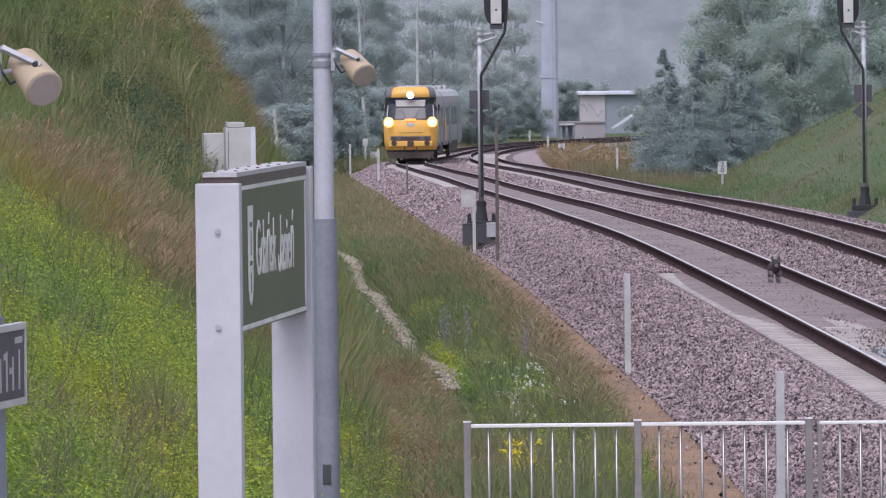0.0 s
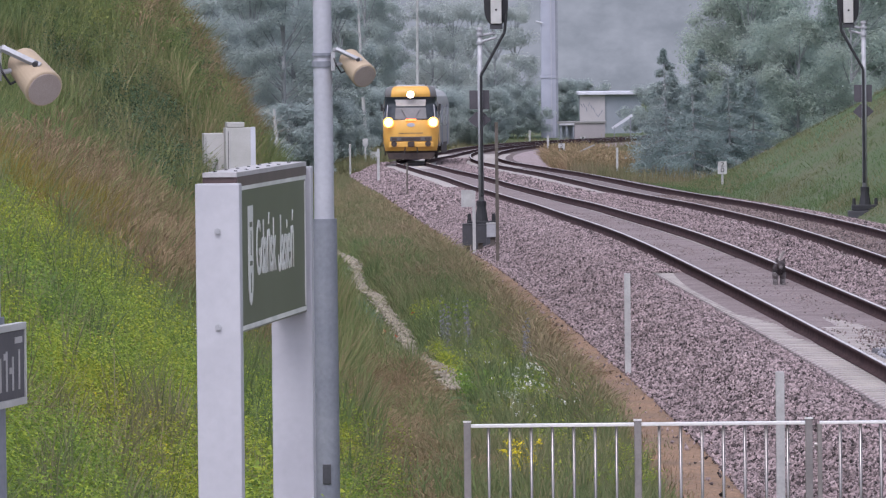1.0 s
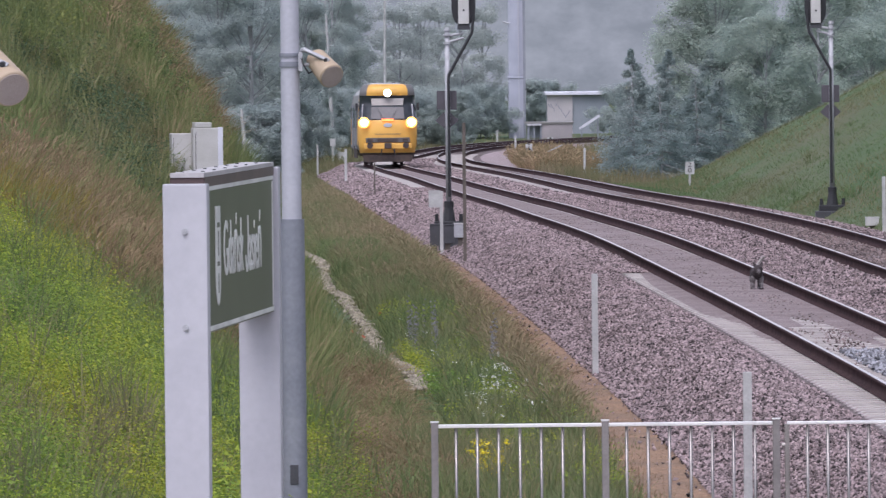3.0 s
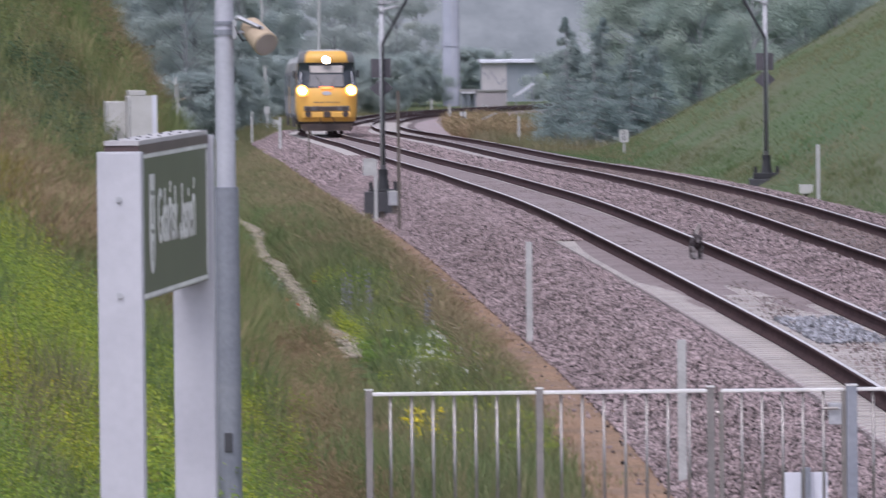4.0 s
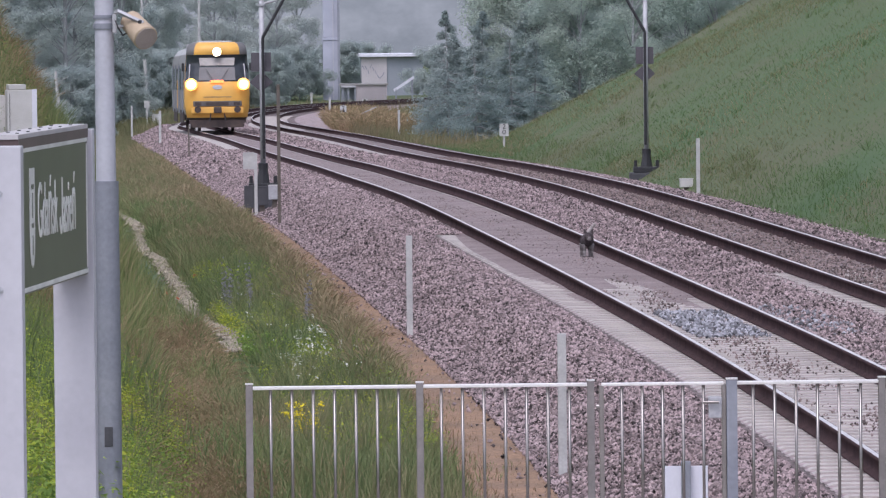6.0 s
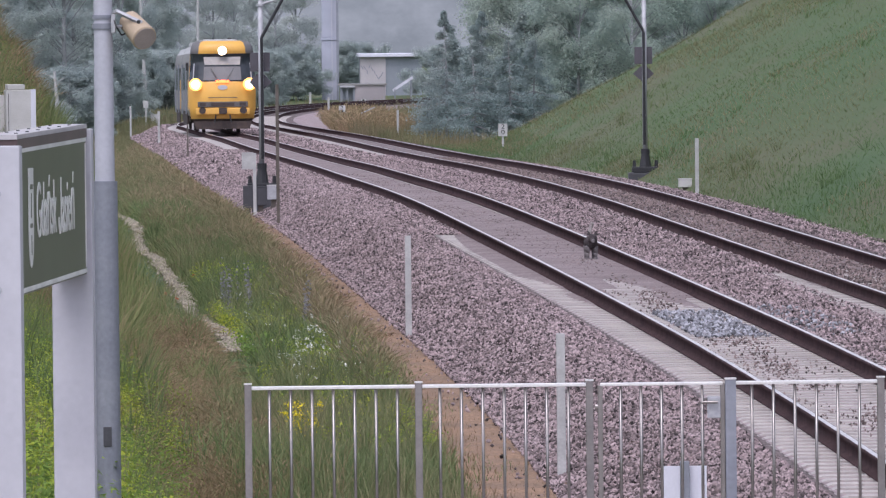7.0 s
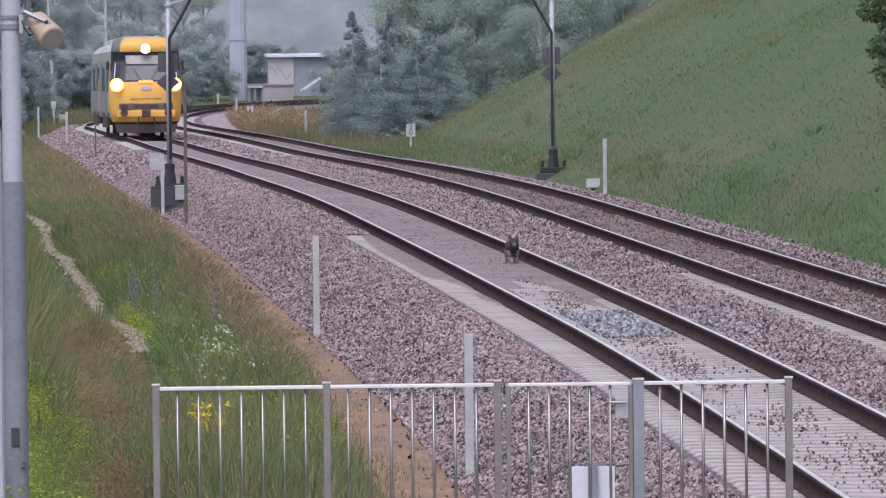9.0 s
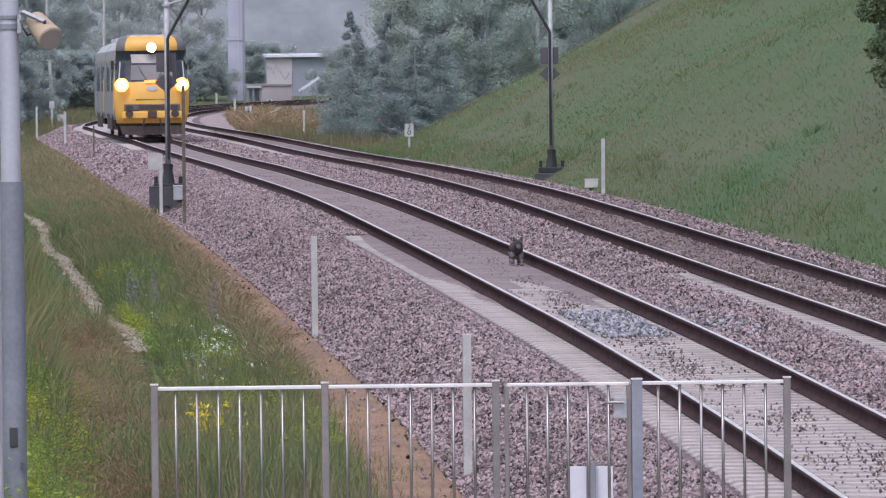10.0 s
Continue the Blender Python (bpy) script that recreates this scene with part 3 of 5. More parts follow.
# ---- steel railing with a gate at the platform's end ----
def railing():
    y0, z0 = 48.1, 0.76
    S = 1.0 / 318.0

    def X(px):
        return (px - 784 + 551.5) * S - 0.0315
    t = thing("railing", pose(0, y0, z0), "stainless steel railing with slim upright bars across the platform end", "railing")
    tops = [X(278), X(580), X(883)]
    for x in tops + [X(1133), X(1400)]:
        w = 0.02 if x not in (X(1133),) else 0.03
        part("post", boxed(x - w, x + w, -w, w, 0, 1.115, 0.003), M_POLE_LOW if w > 0.02 else M_RAILPOST, t)
        part("post_cap", boxed(x - w - 0.003, x + w + 0.003, -w - 0.003, w + 0.003, 1.115, 1.123), M_HIGHLITSTEEL, t)
    spans = [(tops[0], tops[1], 7), (tops[1], tops[2], 7), (X(1133), X(1400), 6)]
    for a, b, n in spans:
        part("top_rail", boxed(a + 0.02, b - 0.02, -0.02, 0.02, 1.085, 1.105, 0.004), M_HIGHLITSTEEL, t, "bright top rail")
        part("bottom_rail", boxed(a + 0.02, b - 0.02, -0.015, 0.015, 0.08, 0.105, 0.003), M_STEEL, t)
        for i in range(n):
            x = a + (b - a) * (i + 1) / (n + 1)
            part("bar", rod(bmesh.new(), (x, 0, 0.1), (x, 0, 1.085), 0.0085, 0.0085, 12), M_STEEL, t, smooth=True)
    g = thing("gate", pose(0, y0, z0), "closed stainless steel gate with a latch in the platform railing", "gate")
    a, b = X(902), X(1119)
    part("top_rail", boxed(a, b, -0.018, 0.018, 1.085, 1.103, 0.004), M_HIGHLITSTEEL, g, "bright top rail")
    part("bottom_rail", boxed(a, b, -0.015, 0.015, 0.10, 0.125, 0.003), M_STEEL, g)
    for x in (a, b):
        part("stile", boxed(x - 0.013, x + 0.013, -0.013, 0.013, 0.10, 1.09, 0.003), M_STEEL, g)
    for i in range(5):
        x = a + (b - a) * (i + 1) / 6
        part("bar", rod(bmesh.new(), (x, 0, 0.11), (x, 0, 1.085), 0.0085, 0.0085, 12), M_STEEL, g, smooth=True)
    part("lock_box", boxed(b - 0.085, b - 0.012, -0.022, 0.022, 0.90, 1.02, 0.006), M_GALV, g, "dull grey lock box")
    part("handle", rod(bmesh.new(), (b - 0.12, -0.04, 0.99), (b - 0.03, -0.04, 0.99), 0.008, 0.008, 10), M_STEEL, g)
    for z in (0.25, 0.97):
        part("hinge", rod(bmesh.new(), (a - 0.03, 0, z), (a - 0.005, 0, z), 0.014, 0.014, 10), M_STEEL, g)


railing()


def platform():
    b = bmesh.new()
    box(b, -3.0, 4.62, -12, 48.6, -0.9, 0.76)
    tagged(part("platform", b, M_CONCRETE), "grey concrete platform end", "platform", kind="structure")


platform()


# ---- lineside posts ----
def stake(x, y, h, w, label, material=None, board=0.0, lean=0.0, sink=0.0, plate_x=0.0):
    z = float(land(x, y)) - sink
    t = thing("marker_post", pose(x, y, z - 0.1, 0, lean, 0), label, "marker post", "lineside posts")
    part("shaft", boxed(-w / 2, w / 2, -w / 2, w / 2, 0, h + 0.1, w * 0.1), material or M_POSTWHITE, t)
    if board:
        part("plate", boxed(plate_x - board * 0.45, plate_x + board * 0.45, -w / 2 - 0.02, -w / 2 - 0.002, h - board * 0.9, h + 0.12), M_POSTWHITE, t, "white plate")
    return t


stake(2.50, 119.0, 1.45, 0.085, "white square marker post in brown earth beside the ballast")
stake(3.24, 84.0, 1.45, 0.085, "tall white square marker post at the ballast's foot")
stake(10.4, 190.5, 1.33, 0.08, "grey white marker post at the foot of the cutting")
stake(-5.03, 462.0, 1.7, 0.10, "pale wooden marker post in the grass beside the line")
stake(-4.77, 523.0, 1.45, 0.10, "white post with a small plate beside the line", board=0.36)
stake(-2.91, 381.0, 1.5, 0.11, "pale grey marker post on the ballast's edge")
stake(-1.34, 310.0, 1.2, 0.06, "thin dark post with a pale top", M_RUSTPOST)
stake(1.085, 179.2, 2.95, 0.07, "tall thin weathered post beside the signal", M_RUSTPOST)
stake(6.04, 503.0, 1.55, 0.12, "white lineside post inside the bend")
stake(7.66, 383.0, 1.35, 0.10, "pale lineside post at the cutting's end")
stake(6.0, 606.0, 0.9, 0.14, "short pale post beyond the bend")
stake(0.635, 188.5, 1.42, 0.07, "white post with a grey plate before the signal", board=0.28, plate_x=-0.15)


def tilted_board(x, y):
    z = float(land(x, y))
    t = thing("tilted_board", pose(x, y, z), "small tilted pale board on a short dark post", "sign")
    part("post", boxed(0.12, 0.20, -0.04, 0.04, -0.2, 1.0, 0.01), M_RUSTPOST, t)
    part("board", boxed(-0.42, 0.42, -0.10, 0.10, -0.03, 0.03, 0.01, turn=Matrix.Translation((0, 0, 1.05)) @ Matrix.Rotation(radians(-24), 4, "Y")), M_POSTWHITE, t, "weathered pale board")
    return t


tilted_board(7.75, 468.0)


def number_post(x, y, h, board, digits, label, sink=0.12):
    t = stake(x, y, h - board, 0.07, label, sink=sink)
    p = part("number_plate", boxed(-board * 0.42, board * 0.42, -0.075, -0.045, h - board, h + 0.06, 0.006), M_POSTWHITE, t, "white plate with black numerals")
    k = Matrix.Translation((0, -0.0765, h + 0.05 - board * 0.5)) @ Matrix.Rotation(radians(90), 4, "X")
    for i, d in enumerate(digits):
        text_mesh(d, board * 0.33, board * 0.42, M_BLACKINK, "numeral", p, Matrix.Translation((0, 0, board * (0.26 - 0.52 * i))) @ k)
    return t


number_post(9.29, 289.0, 1.22, 0.36, "20", "white distance post with black numerals beside the track", 0.38)
number_post(6.42, 473.0, 1.45, 0.42, "21", "white distance post with black numerals inside the bend")
number_post(9.5, 592.0, 0.75, 0.42, "1", "small white numbered post before the hut")


# ---- signals, seen from behind ----
def rail_signal(x, y, side, h, low, label, lift=0.0):
    z = float(land(x, y)) + lift
    h -= lift
    t = thing("railway_signal", pose(x, y, z - 0.16), label, "railway signal", "line signals")
    part("mast", rod(bmesh.new(), (0, 0, 0.7), (0, 0, h), 0.062, 0.055, 18), M_GALV, t, "galvanised tube mast", True)
    part("mast_cap", rod(bmesh.new(), (0, 0, h), (0, 0, h + 0.07), 0.075, 0.06, 18), M_GALV, t)
    b = bmesh.new()
    rod(b, (0, 0, 0.34), (0, 0, 0.72), 0.15, 0.09, 8)
    rod(b, (0, 0, 0.68), (0, 0, 0.80), 0.11, 0.11, 12)
    box(b, -0.33, 0.33, -0.16, 0.16, 0.22, 0.36, 0.02)
    for k in (-0.27, 0.27):
        rod(b, (k, 0, 0.30), (k, 0, 0.52), 0.05, 0.04, 10)
    part("foot", b, M_BLACK, t, "black cast mast foot")
    part("footing", boxed(-0.42 + lift * 0.4, 0.42 - lift * 0.4, -0.3, 0.3, -0.6 - lift, 0.215, 0.02), M_DARKBOX, t)
    hx = side * 0.37
    b = bmesh.new()
    for k in (0.0, -0.14):
        rod(b, (0, 0, h - 0.12 + k), (hx, 0, h - 0.06 + k * 0.75), 0.032, 0.026, 10)
    part("bracket", b, M_GALV, t)
    for k in (-0.02, -0.20):
        part("collar", rod(bmesh.new(), (0, 0, h - 0.10 + k), (0, 0, h - 0.05 + k), 0.085, 0.085, 16), M_GALV, t)
    b = bmesh.new()
    path = [(0.02 * side, -0.08, 0.9), (0.02 * side, -0.08, h - 1.0 - low), (hx + 0.18 * side, -0.08, h - 0.05 - low), (hx + 0.22 * side, -0.06, h + 0.35)]
    for i in range(3):
        rod(b, path[i], path[i + 1], 0.034, 0.034, 10)
    part("cable_conduit", b, M_BLACK, t, "black cable conduit")
    pts = [(hx + 0.27 * math.cos(a), h - low + 0.75 + 0.66 * np.sign(math.sin(a)) * abs(math.sin(a)) ** 0.5) for a in np.linspace(0, 2 * math.pi, 33)[:-1]]
    head = part("backboard", slab(pts, 0.06, 0.10), M_BLACK, t, "black oval backboard")
    part("lamp_case", boxed(hx - 0.12, hx + 0.12, -0.14, 0.06, h + 0.14 - low, h + 1.3 - low, 0.02), M_GREYBOX, t, "white lamp case seen from behind")
    part("case_foot", boxed(hx - 0.14, hx + 0.14, -0.1, 0.08, h + 0.02 - low, h + 0.13 - low, 0.01), M_DARKBOX, t)
    part("case_lock", rod(bmesh.new(), (hx, -0.15, h + 0.45 - low), (hx, -0.135, h + 0.45 - low), 0.025, 0.025, 10), M_BLACK, head)
    zb = h - 1.75 - 1.5 * low
    part("plate", boxed(-0.24, 0.20, 0.07, 0.085, zb, zb + 0.42, 0.004), M_PLATE, t, "dark grey plate seen from behind")
    d = [(-0.02, zb - 0.46), (0.24, zb - 0.24), (0.06, zb - 0.06), (-0.10, zb - 0.06), (-0.28, zb - 0.24)]
    part("plate", slab(d, 0.07, 0.085), M_PLATE, t, "dark grey pointed plate seen from behind")
    return t


rail_signal(0.81, 191.5, 1, 5.04, 0.0, "tall railway signal seen from behind beside the ballast", 0.46)
rail_signal(10.35, 212.9, -1, 4.82, 0.12, "tall railway signal seen from behind below the grass slope")


def lineside_box(x, y, w, h, d, up, material, label):
    z = float(land(x, y))
    t = thing("equipment_box", pose(x, y, z), label, "equipment box")
    part("case", boxed(-w / 2, w / 2, -d / 2, d / 2, up, up + h, 0.012), material, t)
    part("lid", boxed(-w / 2 - 0.01, w / 2 + 0.01, -d / 2 - 0.01, d / 2 + 0.01, up + h, up + h + 0.02, 0.004), M_DARKBOX if material is M_DARKBOX else M_GREYBOX, t)
    if up > 0.05:
        part("stand", boxed(-w * 0.2, w * 0.2, -0.04, 0.04, -0.1, up, 0.005), M_RUSTPOST, t)
    else:
        part("plinth", boxed(-w * 0.45, w * 0.45, -d * 0.45, d * 0.45, -0.15, up + 0.002), M_PANEL, t)
    return t


lineside_box(0.50, 190.2, 0.24, 0.48, 0.3, 0.18, M_DARKBOX, "black lineside equipment box at the signal's foot")
lineside_box(1.045, 189.4, 0.27, 0.30, 0.22, 0.26, M_GALV, "light grey equipment box on a stand by the signal")
lineside_box(0.77, 190.0, 0.28, 0.40, 0.2, 0.22, M_DARKBOX, "dark equipment box between signal and post")
lineside_box(10.48, 197.0, 0.30, 0.18, 0.25, 0.06, M_GREYBOX, "low pale equipment box at the foot of the slope")
lineside_box(-4.24, 530.0, 0.55, 0.65, 0.5, 0.06, M_GREYBOX, "grey lineside box beside the bend")


def cabinet(x, y, w, top, d, label, edge=False):
    z = float(land(x, y))
    t = thing("relay_cabinet", pose(x, y, z, 0, 0, 6), label, "cabinet", "relay cabinets")
    part("case", boxed(-w / 2, w / 2, -d / 2, d / 2, 0.1, top - z, 0.012), M_GREYBOX, t)
    part("plinth", boxed(-w / 2 + 0.03, w / 2 - 0.03, -d / 2 + 0.03, d / 2 - 0.03, -0.3, 0.098), M_PANEL, t)
    part("door_seam", boxed(-w * 0.42, -w * 0.40, -d / 2 - 0.006, -d / 2 + 0.01, 0.2, top - z - 0.05), M_DARKBOX, t)
    if edge:
        part("corner_strip", boxed(w / 2 - 0.06, w / 2 + 0.012, -d / 2 - 0.012, -d / 2 + 0.03, 0.1, top - z + 0.01, 0.004), M_BOARDWHITE, t, "bright white corner strip")
        part("top_vent", boxed(-w * 0.45, w * 0.15, -0.2, 0.2, top - z + 0.001, top - z + 0.08, 0.01), M_GREYBOX, t)
    return t


cabinet(-2.965, 125.0, 0.42, 2.70, 0.4, "light grey relay cabinet at the foot of the bank", True)
cabinet(-3.345, 125.3, 0.30, 2.62, 0.4, "light grey relay cabinet half hidden by weeds")


def plate_back():
    t = thing("track_sign", pose(3.17, 60.0, 0), "small white track sign seen from behind on a dark post", "sign")
    z = float(land(3.17, 60.0))
    part("post", boxed(-0.032, 0.032, -0.03, 0.03, z - 0.1, 0.77, 0.004), M_POLE_LOW, t)
    part("board", boxed(-0.155, 0.155, 0.031, 0.045, 0.33, 0.735, 0.004), M_BOARDWHITE, t, "white board")
    return t


plate_back()


# ---- hut, long building and radio mast beyond the bend ----
def mast_and_hut():
    z = float(land(8.0, 640.0))
    t = thing("radio_mast", pose(7.80, 640, z), "tall pale grey box-section radio mast", "mast")
    part("shaft_lower", boxed(-0.60, 0.60, -0.5, 0.5, -0.2, 4.55, 0.05), M_MAST, t)
    part("shaft_upper", boxed(-0.57, 0.57, -0.48, 0.48, 4.75, 22, 0.05), M_MAST, t)
    part("flange", boxed(-0.66, 0.66, -0.56, 0.56, 4.552, 4.748, 0.02), M_MAST, t)
    # Darker strip along the right edge, full height.
    part("cable_tray", boxed(0.50, 0.68, -0.62, -0.52, -0.2, 22), M_POLE_LOW, t, "dark strip down the mast's right edge")
    part("ladder_rail", boxed(0.14, 0.22, -0.60, -0.52, -0.2, 22), M_POLE, t)
    part("lamp", rods([((-0.45, -0.6, 8.6), (-0.95, -0.6, 8.75))], 0.07), M_WHITE, t)
    z = float(land(9.8, 612.0))
    h = thing("trackside_hut", pose(9.77, 612, z), "low pale flat-roofed trackside hut with a porch", "hut")
    part("wall", boxed(-0.55, 1.6, -0.9, 0.9, -0.2, 1.32, 0.02), M_HUTPINK, h)
    part("porch_wall", boxed(-1.6, -0.555, -0.2, 0.9, -0.2, 1.32), M_PANEL2, h)
    part("roof", boxed(-1.75, 1.7, -1.0, 1.0, 1.322, 1.46, 0.02), M_TRAINGREY, h, "dark grey flat roof edge")
    part("fascia", boxed(-1.6, -0.56, -1.05, -1.002, 1.20, 1.32), M_WHITE, h, "white fascia")
    for x in (-1.5, -1.1, -0.62):
        part("porch_post", boxed(x - 0.05, x + 0.05, -0.95, -0.85, -0.2, 1.2), M_POLE_LOW, h)
    z = float(land(12.8, 665.0))
    b = thing("long_building", pose(12.8, 665, z), "long pale building with a white flat roof edge", "building")
    part("wall", boxed(-2.3, 2.4, 0, 8, -0.3, 3.05), M_PANEL2, b)
    part("end_wall", boxed(-2.35, -0.4, -0.15, -0.004, -0.3, 3.05), M_HUTWALL, b, "paler end wall with scrawls")
    part("roof", boxed(-2.5, 2.5, -0.5, 8.3, 3.052, 3.28, 0.03), M_BOARDWHITE, b)
    rnd = random.Random(4)
    for i in range(9):
        x, zz = -2.2 + 0.19 * i, 2.3 - 0.11 * i + rnd.uniform(-0.2, 0.4)
        lean = Matrix.Translation((x, 0, zz)) @ Matrix.Rotation(rnd.uniform(-0.7, 0.7), 4, "Y")
        part("scrawl", boxed(-0.03, 0.03, -0.165, -0.152, -0.16, 0.16, turn=lean), M_POLE_LOW, b, "dark scrawled mark")
    s = thing("stair_canopy", pose(13.3, 645, float(land(13.3, 645.0))), "sloping white handrail panel beside the building", "handrail")
    part("panel", boxed(-0.9, 0.9, -0.05, 0.05, -0.1, 0.1, turn=Matrix.Translation((0, 0, 1.15)) @ Matrix.Rotation(radians(-33), 4, "Y")), M_BOARDWHITE, s)
    for x in (-0.6, 0.6):
        part("post", boxed(x - 0.05, x + 0.05, -0.05, 0.05, -0.1, 1.1 + x * 0.6), M_POLE_LOW, s)


mast_and_hut()


# ---- the train ----
def train_front(car):
    """The rounded cab: mask, visor, windscreen and lamps; the nose looks along -y."""
    levels = [(0.50, 1.22, 0.30), (0.62, 1.34, 0.16), (0.95, 1.40, 0.05), (1.30, 1.43, 0.0), (1.70, 1.44, 0.0), (2.05, 1.44, 0.03), (2.22, 1.43, 0.10), (2.75, 1.39, 0.32), (3.36, 1.36, 0.53), (3.42, 1.36, 0.44), (3.72, 1.32, 0.47), (3.91, 1.22, 0.60), (3.98, 1.06, 0.9)]
    us = np.linspace(-1, 1, 17)
    bm = bmesh.new()
    grid = []
    for z, w, yf in levels:
        row = [bm.verts.new((w * u, 1.5, z)) for u in (-1,)]
        row += [bm.verts.new((w * u, yf + 0.50 * abs(u) ** 3.2, z)) for u in us]
        row += [bm.verts.new((w, 1.5, z))]
        grid.append(row)
    for i in range(len(levels) - 1):
        zc = (levels[i][0] + levels[i + 1][0]) / 2
        for j in range(len(grid[0]) - 1):
            f = bm.faces.new((grid[i][j], grid[i][j + 1], grid[i + 1][j + 1], grid[i + 1][j]))
            f.smooth = True
            if 2.20 < zc < 3.40 and 1 <= j <= len(us) - 1:
                f.material_index = 1
            elif zc > 3.40 and not 3 <= j <= len(us) - 3:
                f.material_index = 3
            elif zc < 0.6:
                f.material_index = 2
    bm.faces.new(grid[-1])
    bmesh.ops.recalc_face_normals(bm, faces=bm.faces)
    part("cab", bm, [M_YELLOW, M_GLASSDARK, M_UNDER, M_CABGREY], car, "rounded yellow cab with a wrapping dark windscreen")
    rake = Matrix(((1, 0, 0, 0), (0, 1, 0.39, -0.787), (0, 0, 1, 0), (0, 0, 0, 1)))
    glass = slab([(-0.82, 2.28), (0.82, 2.28), (0.78, 2.86), (-0.78, 2.86)], -0.004, 0.004)
    glass.transform(rake)
    part("windscreen", glass, M_TRAINGLASS, car, "grey reflecting windscreen")
    # Paler grey band along the top of the windscreen.
    upper_strip = slab([(-0.76, 2.94), (0.76, 2.94), (0.80, 3.28), (-0.80, 3.28)], -0.004, 0.004)
    upper_strip.transform(rake)
    part("upper_windscreen", upper_strip, M_PALEBAND, car, "pale grey band across the upper windscreen")
    for s in (-1, 1):
        h = part("headlamp", rod(bmesh.new(), (s * 1.16, -0.005, 2.10), (s * 1.16, 0.40, 2.10), 0.18, 0.19, 20), M_UNDER, car, "bright round headlamp")
        part("lens", rod(bmesh.new(), (s * 1.16, -0.02, 2.10), (s * 1.16, -0.006, 2.10), 0.165, 0.165, 20), M_LAMP, h, "glowing lamp lens")
        # Added disc behind the lens: the lamp's orange glare as a glowing surface.
        part("lamp_glass", rod(bmesh.new(), (s * 1.16, -0.012, 2.10), (s * 1.16, -0.0055, 2.10), 0.27, 0.27, 24), M_HALO, h, "amber glowing disc for the headlamp's glare halo")
        part("handrail", rod(bmesh.new(), (s * 1.26, 0.30, 2.25), (s * 1.20, 0.52, 3.0), 0.022, 0.022, 8), M_WHITE, car, "white cab handrail")
        m = part("wing_mirror", boxed(s * 1.50 - 0.06, s * 1.50 + 0.06, 0.85, 0.92, 2.7, 3.05, 0.02), M_BLACK, car)
        part("mirror_arm", rod(bmesh.new(), (s * 1.36, 0.95, 2.9), (s * 1.50, 0.9, 2.9), 0.015, 0.015, 8), M_BLACK, m)
        part("buffer", rod(bmesh.new(), (s * 0.88, -0.14, 0.98), (s * 0.88, 0.2, 0.98), 0.15, 0.10, 18), M_UNDER, car)
    h = part("top_lamp", rod(bmesh.new(), (0, 0.14, 3.54), (0, 0.7, 3.54), 0.20, 0.20, 24), M_UNDER, car, "bright lamp above the windscreen")
    part("lens", rod(bmesh.new(), (0, 0.10, 3.54), (0, 0.136, 3.54), 0.17, 0.17, 24), M_LAMP, h, "glowing lamp lens")
    part("destination_display", boxed(-0.28, 0.28, 0.0, 0.06, 2.17, 2.28, 0.01), M_DEST, car, "glowing orange-red display")
    b = bmesh.new()
    rod(b, (0, -0.02, 1.97), (0, 0.05, 1.97), 0.10, 0.10, 24)
    for v in b.verts:
        v.co.x *= 2.1
    part("badge", b, M_WHITE, car, "white oval badge")
    part("bumper_recess", boxed(-1.08, 1.08, -0.012, 0.2, 1.12, 1.36, 0.03), M_UNDERGREY, car, "dark grey bumper panel")
    for x0, x1 in ((-1.0, -0.72), (-0.5, 0.5), (0.72, 1.0)):
        part("bumper_grille", boxed(x0, x1, -0.02, 0.05, 1.16, 1.32, 0.015), M_UNDER, car, "dark slot in the bumper")
    part("nose_seam", boxed(-0.62, 0.62, -0.006, 0.05, 1.52, 1.55, 0.004), M_UNDERGREY, car)
    part("bumper_lip", boxed(-1.16, 1.16, -0.05, 0.3, 0.80, 1.08, 0.05), M_YELLOW, car, "yellow lower bumper")
    for s in (-1, 1):
        part("wiper", rod(bmesh.new(), (s * 0.16, -0.02, 2.24), (s * 0.50, 0.19, 2.80), 0.014, 0.010, 6), M_BLACK, car)
    part("coupler", boxed(-0.17, 0.17, -0.35, 0.5, 0.82, 1.10, 0.04), M_UNDER, car)
    part("plough", slab([(-1.25, 0.52), (1.25, 0.52), (1.15, 0.18), (-1.15, 0.18)], 0.10, 0.22), M_UNDER, car, "dark plough under the nose")
    for s in (-1, 1):
        part("hose", rods([((s * 0.3, -0.05, 0.8), (s * 0.36, -0.1, 0.45))], 0.03), M_BLACK, car)


M_UNDERGREY = mat("dark_bumper_grey", (0.12, 0.11, 0.11), 0.6, second=(0.08, 0.075, 0.075), scale=3)
M_CABGREY = mat("cab_roof_grey", (0.15, 0.145, 0.15), 0.5, second=(0.12, 0.115, 0.12), scale=2, spread=0.05)
# Weak amber emission that stands for the glare halo round each headlamp.
M_HALO = mat("amber_halo_glow", (1.0, 0.50, 0.10), 0.2, emit=2.2)
M_PALEBAND = mat("pale_screen_band", (0.33, 0.31, 0.31), 0.7)
M_TRAINGLASS = mat("windscreen_glass", (0.11, 0.107, 0.118), 0.15, second=(0.085, 0.082, 0.092), scale=0.8, spec=0.7)


